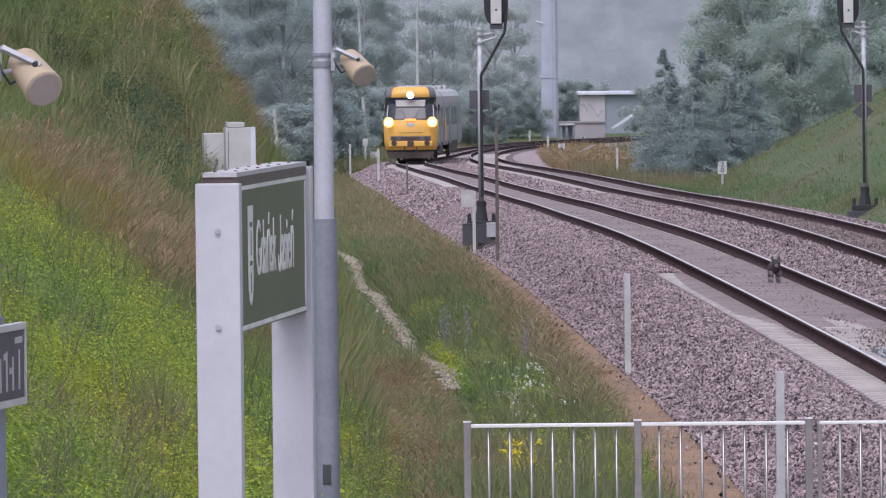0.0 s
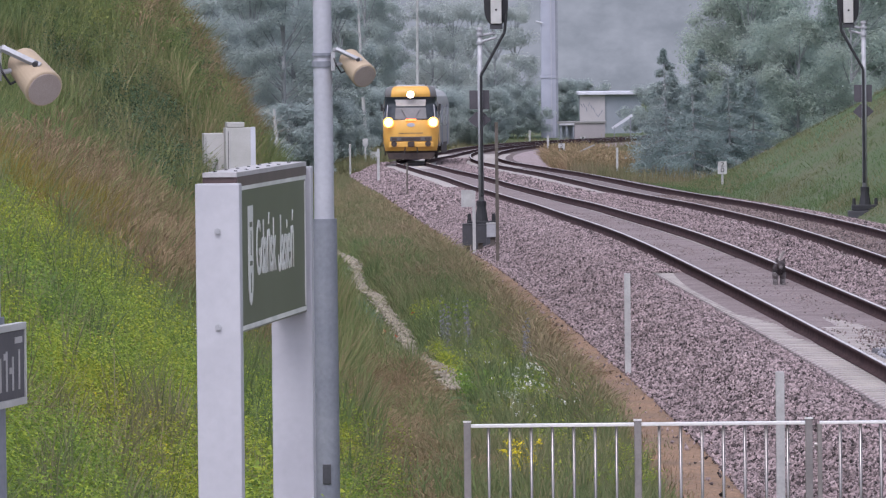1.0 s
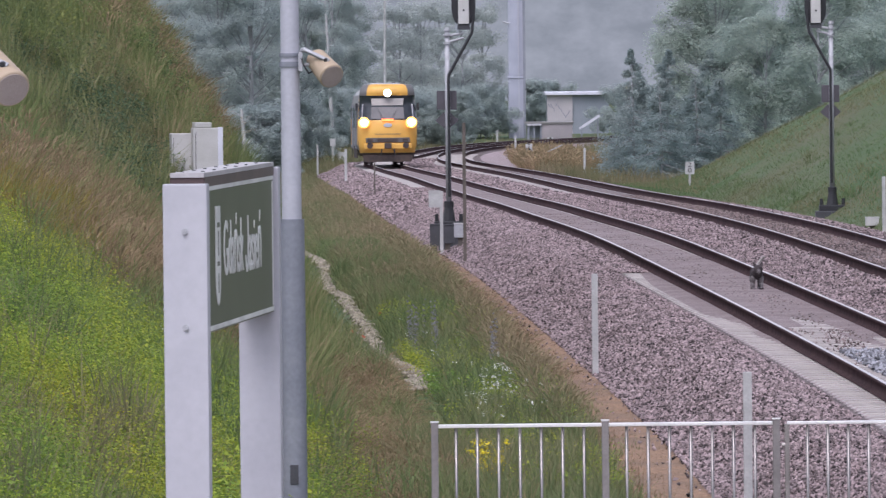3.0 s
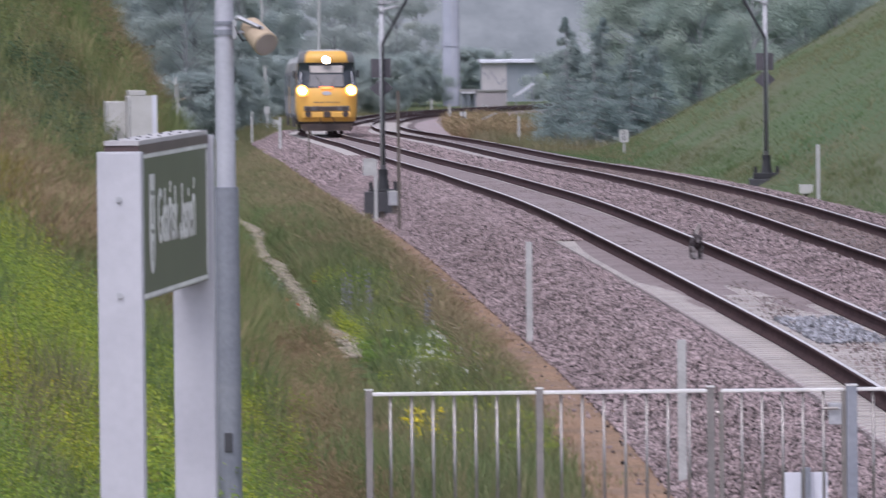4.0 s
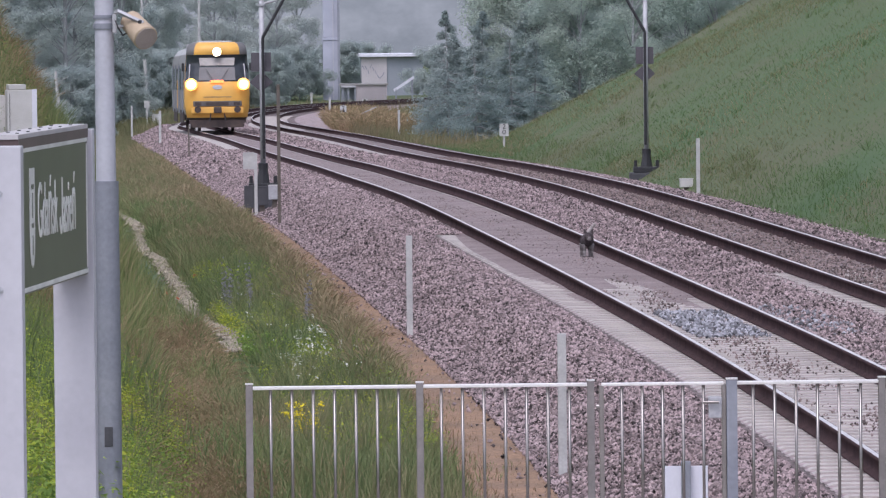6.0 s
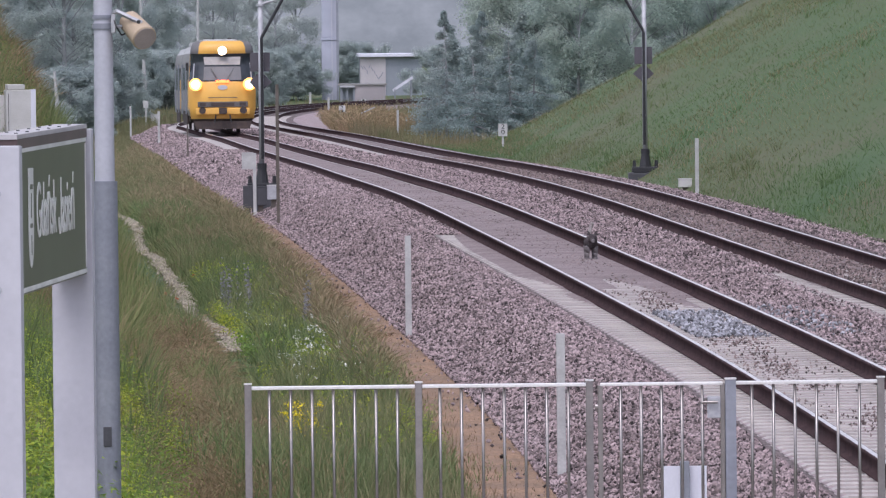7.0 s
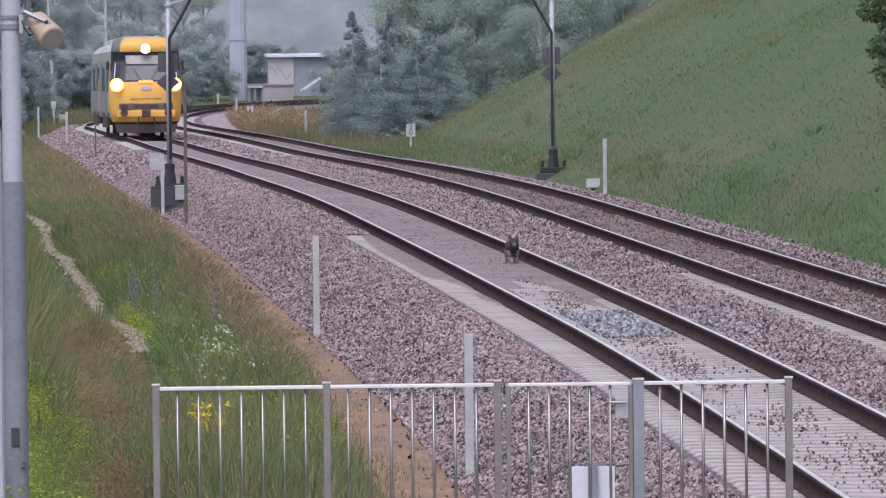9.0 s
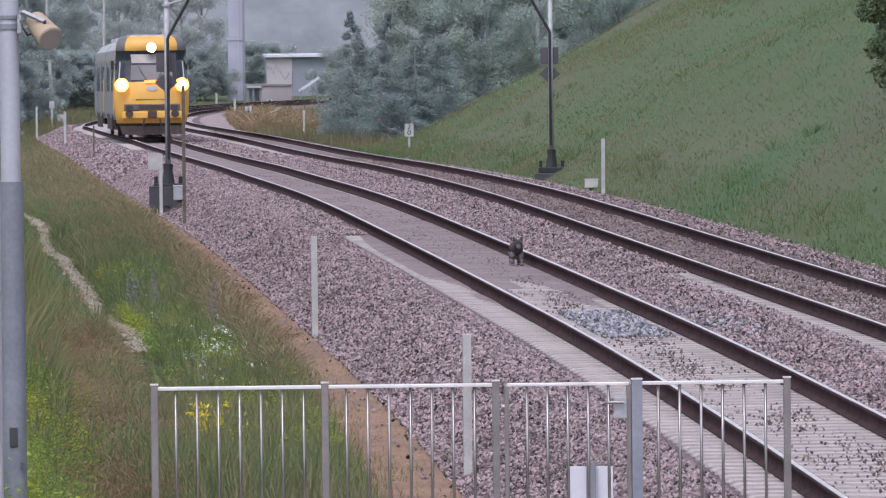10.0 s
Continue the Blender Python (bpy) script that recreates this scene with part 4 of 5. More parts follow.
def train_body(car, y0, y1):
    prof = [(1.36, 0.75), (1.44, 1.0), (1.44, 2.3), (1.40, 3.1), (1.32, 3.46), (1.12, 3.72), (0.75, 3.86), (0.0, 3.90)]
    ring = prof + [(-x, z) for x, z in prof[::-1][1:]]
    bm = bmesh.new()
    rows = [[bm.verts.new((x, y, z)) for x, z in ring] for y in (y0, (y0 + y1) / 2, y1)]
    for a, b in zip(rows, rows[1:]):
        for j in range(len(ring) - 1):
            f = bm.faces.new((a[j], a[j + 1], b[j + 1], b[j]))
            f.material_index = 1 if 4 <= j <= 9 else 0
    bm.faces.new(rows[0][::-1])
    bm.faces.new(rows[-1])
    bmesh.ops.recalc_face_normals(bm, faces=bm.faces)
    part("shell", bm, [M_TRAINGREY, M_ROOF], car, "grey car body with a lighter roof")
    for s in (-1, 1):
        y = y0 + 1.2
        i = 0
        while y + 1.7 < y1:
            if i in (2, 7):
                part("door", boxed(s * 1.445 - 0.02, s * 1.445 + 0.02, y, y + 1.5, 0.82, 3.0, 0.01), M_POLE_LOW, car, "dark sliding door")
            else:
                part("window", boxed(s * 1.436 - 0.02, s * 1.436 + 0.02, y, y + 1.45, 1.85, 2.85, 0.01), M_GLASSDARK, car, "dark side window")
            y += 1.8
            i += 1
        part("skirt", boxed(s * 1.40 - 0.02, s * 1.40 + 0.02, y0 + 4.6, y1 - 4.6, 0.35, 0.98), M_UNDER, car)
        part("yellow_stripe", boxed(s * 1.442 - 0.01, s * 1.442 + 0.01, y0, y0 + 1.1, 1.0, 2.3), M_YELLOW, car)
    for k in (y0 + 3, (y0 + y1) / 2, y1 - 4):
        part("roof_unit", boxed(-0.75, 0.75, k, k + 2.2, 3.80, 4.06, 0.06), M_ROOF, car, "pale roof equipment box")
    part("exhaust", rod(bmesh.new(), (0.5, y0 + 6.5, 3.8), (0.5, y0 + 6.5, 4.12), 0.09, 0.09, 12), M_UNDER, car)
    for k in (y0 + 2.6, y1 - 2.6):
        b = part("bogie", boxed(-1.1, 1.1, k - 1.5, k + 1.5, 0.42, 0.72, 0.05), M_UNDER, car)
        for dy in (-1.1, 1.1):
            for s in (-1, 1):
                part("wheel", rod(bmesh.new(), (s * 0.70, k + dy, 0.42), (s * 0.80, k + dy, 0.42), 0.42, 0.42, 24), M_UNDER, b, "dark steel wheel")


front_car = thing("rail_car", pose(0, 0, 0), "yellow-nosed diesel rail car with bright headlamps on the track", "train", "the train's cars")
train_front(front_car)
train_body(front_car, 1.52, 20.4)
rear_car = thing("rail_car", pose(0, 0, 0), "grey trailing rail car behind the yellow-nosed one", "train", "the train's cars")
train_body(rear_car, 0.0, 18.8)
part("gangway", boxed(-0.6, 0.6, -0.62, 0.0, 0.9, 3.2, 0.05), M_BLACK, rear_car)
CARS = [(front_car, 0.0, 2.5, 17.5), (rear_car, 21.05, 2.5, 16.0)]


# ---- a small dog on the track ----
def dog_on_track():
    t = thing("dog", pose(0, 0, 0), "small dark dog with a raised pale tail trotting between rails", "dog")
    bm = bmesh.new()

    def ball(x, y, z, rx, ry, rz):
        bmesh.ops.create_uvsphere(bm, u_segments=16, v_segments=10, radius=1.0, matrix=Matrix.Translation((x, y, z)) @ Matrix.Diagonal((rx, ry, rz, 1)))
    ball(0, 0.02, 0.255, 0.105, 0.15, 0.10)
    ball(0, 0.22, 0.26, 0.10, 0.15, 0.10)
    ball(0, -0.11, 0.27, 0.09, 0.09, 0.10)
    part("body", bm, M_FUR, t, "dark shaggy body", True)
    bm = bmesh.new()
    ball(0, -0.22, 0.335, 0.075, 0.08, 0.07)
    ball(0, -0.30, 0.305, 0.042, 0.055, 0.042)
    head = part("head", bm, M_FUR, t, smooth=True)
    part("muzzle", rod(bmesh.new(), (0, -0.33, 0.30), (0, -0.362, 0.296), 0.034, 0.024, 12), M_FURPALE, head, "greyish muzzle")
    for k in (-1, 1):
        part("ear", rod(bmesh.new(), (k * 0.05, -0.20, 0.385), (k * 0.066, -0.21, 0.45), 0.034, 0.008, 10), M_FUR, head, "dark pointed ear")
    bm = bmesh.new()
    for j in range(10):
        ball(0.006 * j * j * 0.12, 0.05 * math.sin(j * 0.35), 0.029 * j, 0.022 + 0.001 * j, 0.026, 0.028)
    tail = part("tail", bm, M_TAIL, t, "pale raised tail", True)
    legs = []
    for k in (-1, 1):
        for y in (-0.10, 0.27):
            bm = bmesh.new()
            rod(bm, (0, 0, 0), (0, 0.01, -0.11), 0.042, 0.030, 10)
            rod(bm, (0, 0.01, -0.10), (0, 0.0, -0.195), 0.030, 0.024, 10)
            box(bm, -0.026, 0.026, -0.05, 0.022, -0.212, -0.182, 0.006)
            leg = part("leg", bm, M_FURPALE, t, "pale grey leg", True)
            legs.append((leg, Vector((k * 0.062, y, 0.21)), 0 if (k > 0) == (y < 0) else 1))
    return t, legs, tail


dog, LEGS, TAIL = dog_on_track()


# ---- distant hills in the mist, plants and stones ----
def misty_hills():
    """A plain backdrop of far wooded hills; its own grey-blue glow paints the rain haze."""
    m = bpy.data.materials.new("misty_hills")
    m.use_nodes = True
    n, l = m.node_tree.nodes, m.node_tree.links
    n.remove(n["Principled BSDF"])
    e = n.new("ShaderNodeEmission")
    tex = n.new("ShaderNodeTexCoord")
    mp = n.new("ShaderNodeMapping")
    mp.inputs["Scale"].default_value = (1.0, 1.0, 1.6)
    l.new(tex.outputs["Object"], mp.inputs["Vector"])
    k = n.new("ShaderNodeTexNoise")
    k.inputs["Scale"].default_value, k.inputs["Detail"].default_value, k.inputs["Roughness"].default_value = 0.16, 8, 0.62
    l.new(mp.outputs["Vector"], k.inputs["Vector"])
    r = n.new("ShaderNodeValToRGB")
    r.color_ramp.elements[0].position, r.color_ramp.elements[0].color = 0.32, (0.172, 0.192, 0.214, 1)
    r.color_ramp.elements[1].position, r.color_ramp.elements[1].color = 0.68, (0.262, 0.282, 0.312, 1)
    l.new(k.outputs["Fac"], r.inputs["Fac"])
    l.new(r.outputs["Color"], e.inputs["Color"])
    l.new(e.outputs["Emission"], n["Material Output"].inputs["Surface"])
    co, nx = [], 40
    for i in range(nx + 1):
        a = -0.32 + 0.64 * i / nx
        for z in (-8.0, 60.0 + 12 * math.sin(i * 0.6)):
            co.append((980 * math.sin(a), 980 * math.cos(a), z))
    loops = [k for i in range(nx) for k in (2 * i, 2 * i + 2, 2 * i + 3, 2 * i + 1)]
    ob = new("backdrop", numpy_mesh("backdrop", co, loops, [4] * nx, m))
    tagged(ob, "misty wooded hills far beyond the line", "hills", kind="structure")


misty_hills()
RNG = np.random.default_rng(7)


def runnel(y):
    """How far the stony runnel lies to the left of the first track."""
    return np.interp(y, [108, 120, 132, 142, 170, 205, 230], [5.66, 5.75, 5.93, 6.06, 6.13, 6.05, 6.0]) + 0.05 * np.sin(y * 0.35)


def swell(x, y, s=1.0):
    """An uneven pattern between 0 and 1, for tufts a metre or two across."""
    v = np.sin(2.3 * s * x + 1.7 * np.sin(0.53 * s * y)) + np.sin(0.61 * s * y + 1.9 * np.sin(1.1 * s * x + 0.4)) + np.sin(1.7 * s * (x + 0.35 * y) + 2.0)
    return np.clip(0.5 + v / 5.0, 0, 1)


def keep_low(x, y):
    """Shorter growth over the runnel, by the ballast and about the signal's foot."""
    left = track_1(y) - x
    off = left - runnel(y)
    low = 1 - 0.8 * (1 - smoothstep(0.20, 0.42, np.abs(off - 0.08))) * (y > 103) * (y < 230)
    low = low * np.where(left > 3, 0.30 + 0.70 * smoothstep(3.5, 4.5, left), 1.0)
    return low * np.where((np.abs(x - 10.3) < 0.55) & (y > 196) & (y < 214), 0.6, 1.0)


def blades(name, x, y, height, width, material, label, category="grass", lean=0.35, uneven=0.0):
    """Grass: each blade a bent, tapering strip of three triangles."""
    n = len(x)
    z = land(x, y) - 0.02
    h = height * RNG.uniform(0.55, 1.35, n) * keep_low(x, y)
    if uneven:
        h = h * (1 - uneven + 2 * uneven * swell(x, y))
    a = RNG.uniform(0, 2 * np.pi, n)
    w = width * RNG.uniform(0.6, 1.4, n)
    d = np.stack([np.cos(a), np.sin(a), np.zeros(n)], 1)
    b = a + np.pi / 2 + RNG.normal(0, 0.5, n)
    out = np.stack([np.cos(b), np.sin(b), np.zeros(n)], 1) * (h * RNG.uniform(0.1, lean * 2, n))[:, None]
    root = np.stack([x, y, z], 1)
    up = np.array([0, 0, 1.0])
    mid = root + up * (h * 0.55)[:, None] + out * 0.3
    tip = root + up * h[:, None] + out
    co = np.stack([root - d * w[:, None] / 2, root + d * w[:, None] / 2, mid + d * w[:, None] * 0.38, mid - d * w[:, None] * 0.38, tip], 1).reshape(-1, 3)
    k = np.arange(n) * 5
    loops = np.stack([k, k + 1, k + 2, k + 3, k + 3, k + 2, k + 4], 1).ravel()
    me = numpy_mesh(name, co, loops, np.tile([4, 3], n), material)
    return tagged(new(name, me), label, category, kind="stuff")


def tussocks(name, x, y, each, height, spread, width, material, label, head=0.0, category="grass"):
    """Clumped grass: from each root a sheaf of arching stalks, with a loose seed head on each where head is given."""
    n = len(x) * each
    big = np.repeat(RNG.uniform(0.6, 1.4, len(x)), each)
    cx, cy = np.repeat(x, each), np.repeat(y, each)
    a = RNG.uniform(0, 2 * np.pi, n)
    f = RNG.uniform(0, 1, n) ** 0.6
    rad = np.stack([np.cos(a), np.sin(a), np.zeros(n)], 1)
    px, py = cx + rad[:, 0] * f * spread * 0.35, cy + rad[:, 1] * f * spread * 0.35
    h = height * big * RNG.uniform(0.7, 1.15, n) * keep_low(px, py)
    root = np.stack([px, py, land(px, py) - 0.02], 1)
    wind = np.repeat(RNG.normal(0, 0.15, (len(x), 2)), each, 0) + RNG.normal(0, 0.15, (n, 2))
    out = rad * (f * spread * big)[:, None]
    out[:, :2] += wind * h[:, None]
    side = np.stack([-np.sin(a), np.cos(a), np.zeros(n)], 1) + RNG.normal(0, 0.3, (n, 3)) * [1, 1, 0]
    side = side / np.linalg.norm(side, axis=1)[:, None] * (width * RNG.uniform(0.6, 1.4, n))[:, None] / 2
    up = np.array([0, 0, 1.0])
    mid = root + up * (h * 0.62)[:, None] + out * 0.35
    tip = root + up * h[:, None] + out * 0.95
    if head:
        drop = out * 0.22 - up * (h * 0.04)[:, None]
        wide = side / width * head * 2
        low = mid + (tip - mid) * 0.45
        co = np.stack([root - side, root + side, low + side * 0.5, low - side * 0.5, low, low + (tip - low) * 0.5 + wide, tip + drop, low + (tip - low) * 0.5 - wide], 1).reshape(-1, 3)
        k = np.arange(n) * 8
        loops = np.stack([k, k + 1, k + 2, k + 3, k + 4, k + 5, k + 6, k + 7], 1).ravel()
        sizes = np.tile([4, 4], n)
    else:
        co = np.stack([root - side, root + side, mid + side * 0.8, mid - side * 0.8, tip], 1).reshape(-1, 3)
        k = np.arange(n) * 5
        loops = np.stack([k, k + 1, k + 2, k + 3, k + 3, k + 2, k + 4], 1).ravel()
        sizes = np.tile([4, 3], n)
    me = numpy_mesh(name, co, loops, sizes, material)
    return tagged(new(name, me), label, category, kind="stuff")


def beside_left(n, d0, d1, y0, y1, power=1.0):
    y = y0 + (y1 - y0) * RNG.uniform(0, 1, n) ** power
    return track_1(y) - RNG.uniform(d0, d1, n), y


def beside_right(n, d0, d1, y0, y1, power=1.0):
    y = y0 + (y1 - y0) * RNG.uniform(0, 1, n) ** power
    return track_2(y) + d0 + (d1 - d0) * RNG.uniform(0, 1, n) ** 1.3, y


def patchy(x, y, scale, low, high):
    """Keeps points where a smooth pattern lies between low and high."""
    v = np.sin(x * scale + 1.3 * np.sin(y * scale * 0.31)) + np.sin(y * scale * 0.37 + 0.9 * np.sin(x * scale * 0.8)) + np.sin((x + y * 0.3) * scale * 0.7 + 2)
    k = (v > low) & (v < high)
    return x[k], y[k]


def ragged(x, y, left, way, r_left, r_way):
    """Keeps points inside an oval patch of the bank, thinning out towards its rim."""
    d = ((track_1(y) - x - left) / r_left) ** 2 + ((y - way) / r_way) ** 2
    k = d + 0.7 * swell(x, y, 1.6) + RNG.uniform(-0.25, 0.25, len(x)) < 1.2
    return x[k], y[k]


# the bank
x, y = beside_left(105000, 5.2, 13.5, 52, 206, 1.1)
blades("meadow_grass", x, y, 0.36, 0.013, M_GRASS_L, "tall wild meadow grass on the bank, green and brown", uneven=0.55, lean=0.5)
x, y = beside_left(1500, 7.0, 13.0, 84, 160, 0.9)
tussocks("green_tussocks", x, y, 34, 0.62, 0.30, 0.016, M_GRASS_L, "arching green grass tussocks on the bank")
x, y = patchy(*beside_left(700, 7.0, 13.0, 118, 160), 0.6, -0.2, 9)
tussocks("upper_bank_tussocks", x, y, 34, 0.6, 0.32, 0.016, M_GRASS_V, "fresh green grass tussocks high on the bank")
x, y = ragged(*beside_left(1500, 7.6, 12.5, 86, 126), 9.6, 104, 2.0, 15)
tussocks("seeding_grass", x, y, 46, 0.58, 0.30, 0.007, M_SEED, "brown seeding grass in clumps on the bank", 0.009)
x, y = ragged(*beside_left(600, 9.0, 12.5, 86, 104), 10.5, 95, 1.0, 6)
tussocks("yellowing_grass", x, y, 34, 0.6, 0.30, 0.013, M_OCHRE, "yellowing grass clump on the bank")
x, y = ragged(*beside_left(900, 8.2, 12.0, 134, 164), 9.7, 148, 1.5, 13)
tussocks("crest_seeding_grass", x, y, 40, 0.5, 0.30, 0.008, M_SEED, "brown seeding grass on the bank's shoulder", 0.011)
x, y = beside_left(1900, 5.3, 7.6, 80, 119)
k = track_1(y) - x > runnel(y) + 0.12 * np.sin(y * 0.6) + 0.22
tussocks("matted_brown_grass", x[k], y[k], 44, 0.27, 0.28, 0.007, M_SEED, "matted brown seeding grass below the runnel", 0.008)
# the verge
x, y = beside_left(90000, 4.05, 6.3, 62, 330, 1.3)
blades("verge_grass", x, y, 0.36, 0.012, M_GRASS_V, "tall green verge grass beside the ballast", uneven=0.35, lean=0.45)
x, y = beside_left(1000, 4.1, 6.2, 86, 200, 1.2)
tussocks("verge_tussocks", x, y, 24, 0.42, 0.26, 0.013, M_GRASS_V, "green grass tussocks in the verge")
x, y = patchy(*beside_left(900, 4.0, 6.0, 150, 330, 1.0), 0.9, -0.6, 9)
tussocks("verge_seed_heads", x, y, 30, 0.46, 0.30, 0.007, M_HAZEL, "olive brown seed heads standing over the verge", 0.009)
x, y = beside_left(13000, 3.25, 4.1, 60, 330, 1.6)
blades("dry_grass", x, y, 0.26, 0.010, M_STRAW, "dry straw-coloured grass along the ballast's foot")
x, y = beside_left(900, 3.95, 4.5, 98, 330, 1.0)
tussocks("verge_edge_grass", x, y, 26, 0.52, 0.22, 0.007, M_HAZEL, "thin brown grass heads along the verge's edge", 0.012)
x, y = patchy(*beside_left(9000, 3.4, 4.1, 62, 300, 1.1), 1.6, 0.3, 9)
blades("strip_grass", x, y, 0.3, 0.011, M_GRASS_V, "grass tufts creeping over the dry earth")
x, y = patchy(*beside_left(800, 3.45, 4.1, 118, 330, 1.0), 1.3, -0.8, 9)
tussocks("strip_tussocks", x, y, 18, 0.40, 0.20, 0.008, M_STRAW, "sparse dry grass standing in the earth strip", 0.008)
# the cutting
x, y = beside_right(190000, 2.75, 24, 92, 348, 1.0)
blades("slope_grass", x, y, 0.085, 0.014, M_GRASS_R, "long green grass on the cutting's slope", lean=1.3, uneven=0.3)
x, y = beside_right(16000, 2.7, 4.2, 92, 348)
blades("slope_foot_grass", x, y, 0.15, 0.012, M_GRASS_R, "thin grass at the foot of the slope")
x, y = patchy(*beside_right(110000, 3.2, 24, 150, 348, 1.0), 0.35, -0.6, 9)
k = RNG.uniform(0, 1, len(x)) < 0.25 + 0.75 * smoothstep(190, 240, y)
blades("crest_grass", x[k], y[k], 0.125, 0.014, M_DRYGRASS, "pale drying grass in patches on the cutting's slope", lean=1.2, uneven=0.4)
x, y = patchy(*beside_right(420, 3.4, 18, 120, 260, 1.0), 0.8, 0.2, 9)
tussocks("slope_tussocks", x, y, 30, 0.22, 0.34, 0.010, M_GRASS_R, "low green tussocks on the cutting's slope")
# beyond the bend
y = RNG.uniform(206, 620, 40000)
x = track_1(y) - 3.3 - 16 * RNG.uniform(0, 1, 40000) ** 1.6
blades("far_grass", x, y, 0.45, 0.035, M_DRYGRASS, "rough olive grass beside the far line", uneven=0.4)
y = RNG.uniform(340, 560, 26000)
x = track_2(y) + 2.5 + 1.5 * smoothstep(415, 450, y) + 14 * RNG.uniform(0, 1, 26000) ** 1.4
blades("bend_grass", x, y, 0.5, 0.03, M_DRYGRASS, "rough olive grass inside the bend", uneven=0.5)
y = RNG.uniform(415, 520, 900)
x = track_2(y) + 2.6 + 1.0 * smoothstep(440, 470, y) + 3.6 * RNG.uniform(0, 1, 900) ** 1.3
tussocks("bend_straw", x, y, 16, 0.75, 0.5, 0.03, M_SEED, "straw-coloured seeding grass inside the bend", 0.03)


def leaves(centres, radii, count, size, flat=0.0, name="leaves", material=None):
    """A mesh of many small leaves strewn through balls; flat: how far they lie along the clump."""
    c = np.repeat(np.asarray(centres, float), count, 0)
    r = np.repeat(np.asarray(radii, float), count, 0)
    n = len(c)
    v = RNG.normal(size=(n, 3))
    v /= np.linalg.norm(v, axis=1)[:, None]
    p = c + v * r * (RNG.uniform(0, 1, n) ** 0.45)[:, None]
    face = RNG.normal(size=(n, 3)) * (0.75 - 0.5 * flat) + v * 0.7 + [0, 0, 0.5 + 0.3 * flat]
    a = np.cross(face, RNG.normal(size=(n, 3)))
    a /= np.linalg.norm(a, axis=1)[:, None]
    b = np.cross(a, face)
    b /= np.linalg.norm(b, axis=1)[:, None]
    s = (size * RNG.uniform(0.6, 1.4, n))[:, None]
    co = np.stack([p - a * s, p + a * s * 0.3 + b * s * 0.75, p + a * s - b * s * 0.35], 1).reshape(-1, 3)
    me = numpy_mesh(name, co, np.arange(n * 3), np.full(n, 3), material)
    return me


def weeds(name, x, y, up, spread, count, size, material, label, category):
    c = np.stack([x, y, land(x, y) + up * RNG.uniform(0.3, 1.0, len(x))], 1)
    r = np.tile([spread, spread, spread * 0.8], (len(x), 1)) * RNG.uniform(0.6, 1.4, (len(x), 1))
    ob = new(name, leaves(c, r, count, size, 0.75, name, material))
    return tagged(ob, label, category, kind="stuff")


x, y = patchy(*beside_left(1500, 6.8, 11.5, 52, 92), 0.8, -1.2, 9)
weeds("bank_weeds", x, y, 0.40, 0.30, 150, 0.016, M_WEED, "bright green leafy weeds on the bank", "weeds")
x, y = patchy(*beside_left(520, 8.4, 12.0, 112, 158), 0.7, 0.1, 9)
weeds("bank_bushes", x, y, 0.45, 0.40, 230, 0.022, M_SHRUB, "leafy yellow-green bushes on the upper bank", "bushes")
x, y = ragged(*beside_left(120, 8.6, 11.5, 118, 136), 9.8, 125, 1.0, 7)
weeds("dark_bank_bushes", x, y, 0.55, 0.40, 260, 0.024, M_BUSH, "dark green bushes among the bank's grass", "bushes")
x, y = patchy(*beside_left(300, 8.8, 12.5, 118, 150), 1.1, 0.7, 9)
weeds("shady_bank_weeds", x, y, 0.40, 0.34, 200, 0.021, M_BUSH, "dark leafy weeds between the tussocks", "weeds")
x, y = beside_left(1500, 7.2, 10.8, 54, 90)
weeds("low_bank_weeds", x, y, 0.40, 0.28, 165, 0.0155, M_WEED, "dense bright green weeds low on the bank", "weeds")
x, y = beside_left(260, 7.0, 10.8, 56, 92)
tussocks("low_bank_grass", x, y, 26, 0.62, 0.26, 0.012, M_GRASS_V, "long green grass among the low weeds")
x, y = RNG.uniform(-1.6, -0.5, 60), RNG.uniform(58, 66, 60)
weeds("post_weeds", x, y, 0.8, 0.30, 130, 0.026, M_WEED, "leafy weeds about the foot of the lamp post", "weeds")
x, y = patchy(*beside_left(900, 4.1, 5.7, 84, 150), 1.5, -0.6, 9)
weeds("verge_weeds", x, y, 0.30, 0.16, 60, 0.018, M_WEED, "low leafy weeds in the verge grass", "weeds")


def flowers(name, x, y, up, spread, count, size, material, label):
    return weeds(name, x, y, up, spread, count, size, material, label, "flowers")


flowers("white_flowers", RNG.normal(1.05, 0.2, 70), RNG.normal(108, 2.6, 70), 0.52, 0.06, 8, 0.015, M_FLOWER_W, "white flower heads in the verge grass")
flowers("yellow_flowers", RNG.normal(0.74, 0.10, 30), RNG.uniform(86.5, 90.5, 30), 0.55, 0.09, 26, 0.015, M_FLOWER_Y, "yellow flowering weed behind the railing")


def lupin_spikes():
    """Upright spikes, each of many whorls that taper to the tip."""
    cs, rs = [], []
    xs = np.concatenate([RNG.uniform(-0.12, 0.35, 13), RNG.uniform(1.02, 1.14, 5)])
    ys = np.concatenate([RNG.uniform(124, 132, 13), RNG.uniform(117, 121, 5)])
    for x, y in zip(xs, ys):
        top = RNG.uniform(0.5, 0.75)
        for k in range(9):
            cs.append((x + 0.01 * k * RNG.uniform(-0.3, 0.3), y, float(land(x, y)) + 0.25 + (top - 0.1) * k / 8))
            rs.append([0.05 * (1 - k / 11)] * 3)
    tagged(new("lupins", leaves(cs, rs, 16, 0.012, 0.6, "lupins", M_FLOWER_P)), "faded violet flower spikes in the verge", "flowers", kind="stuff")


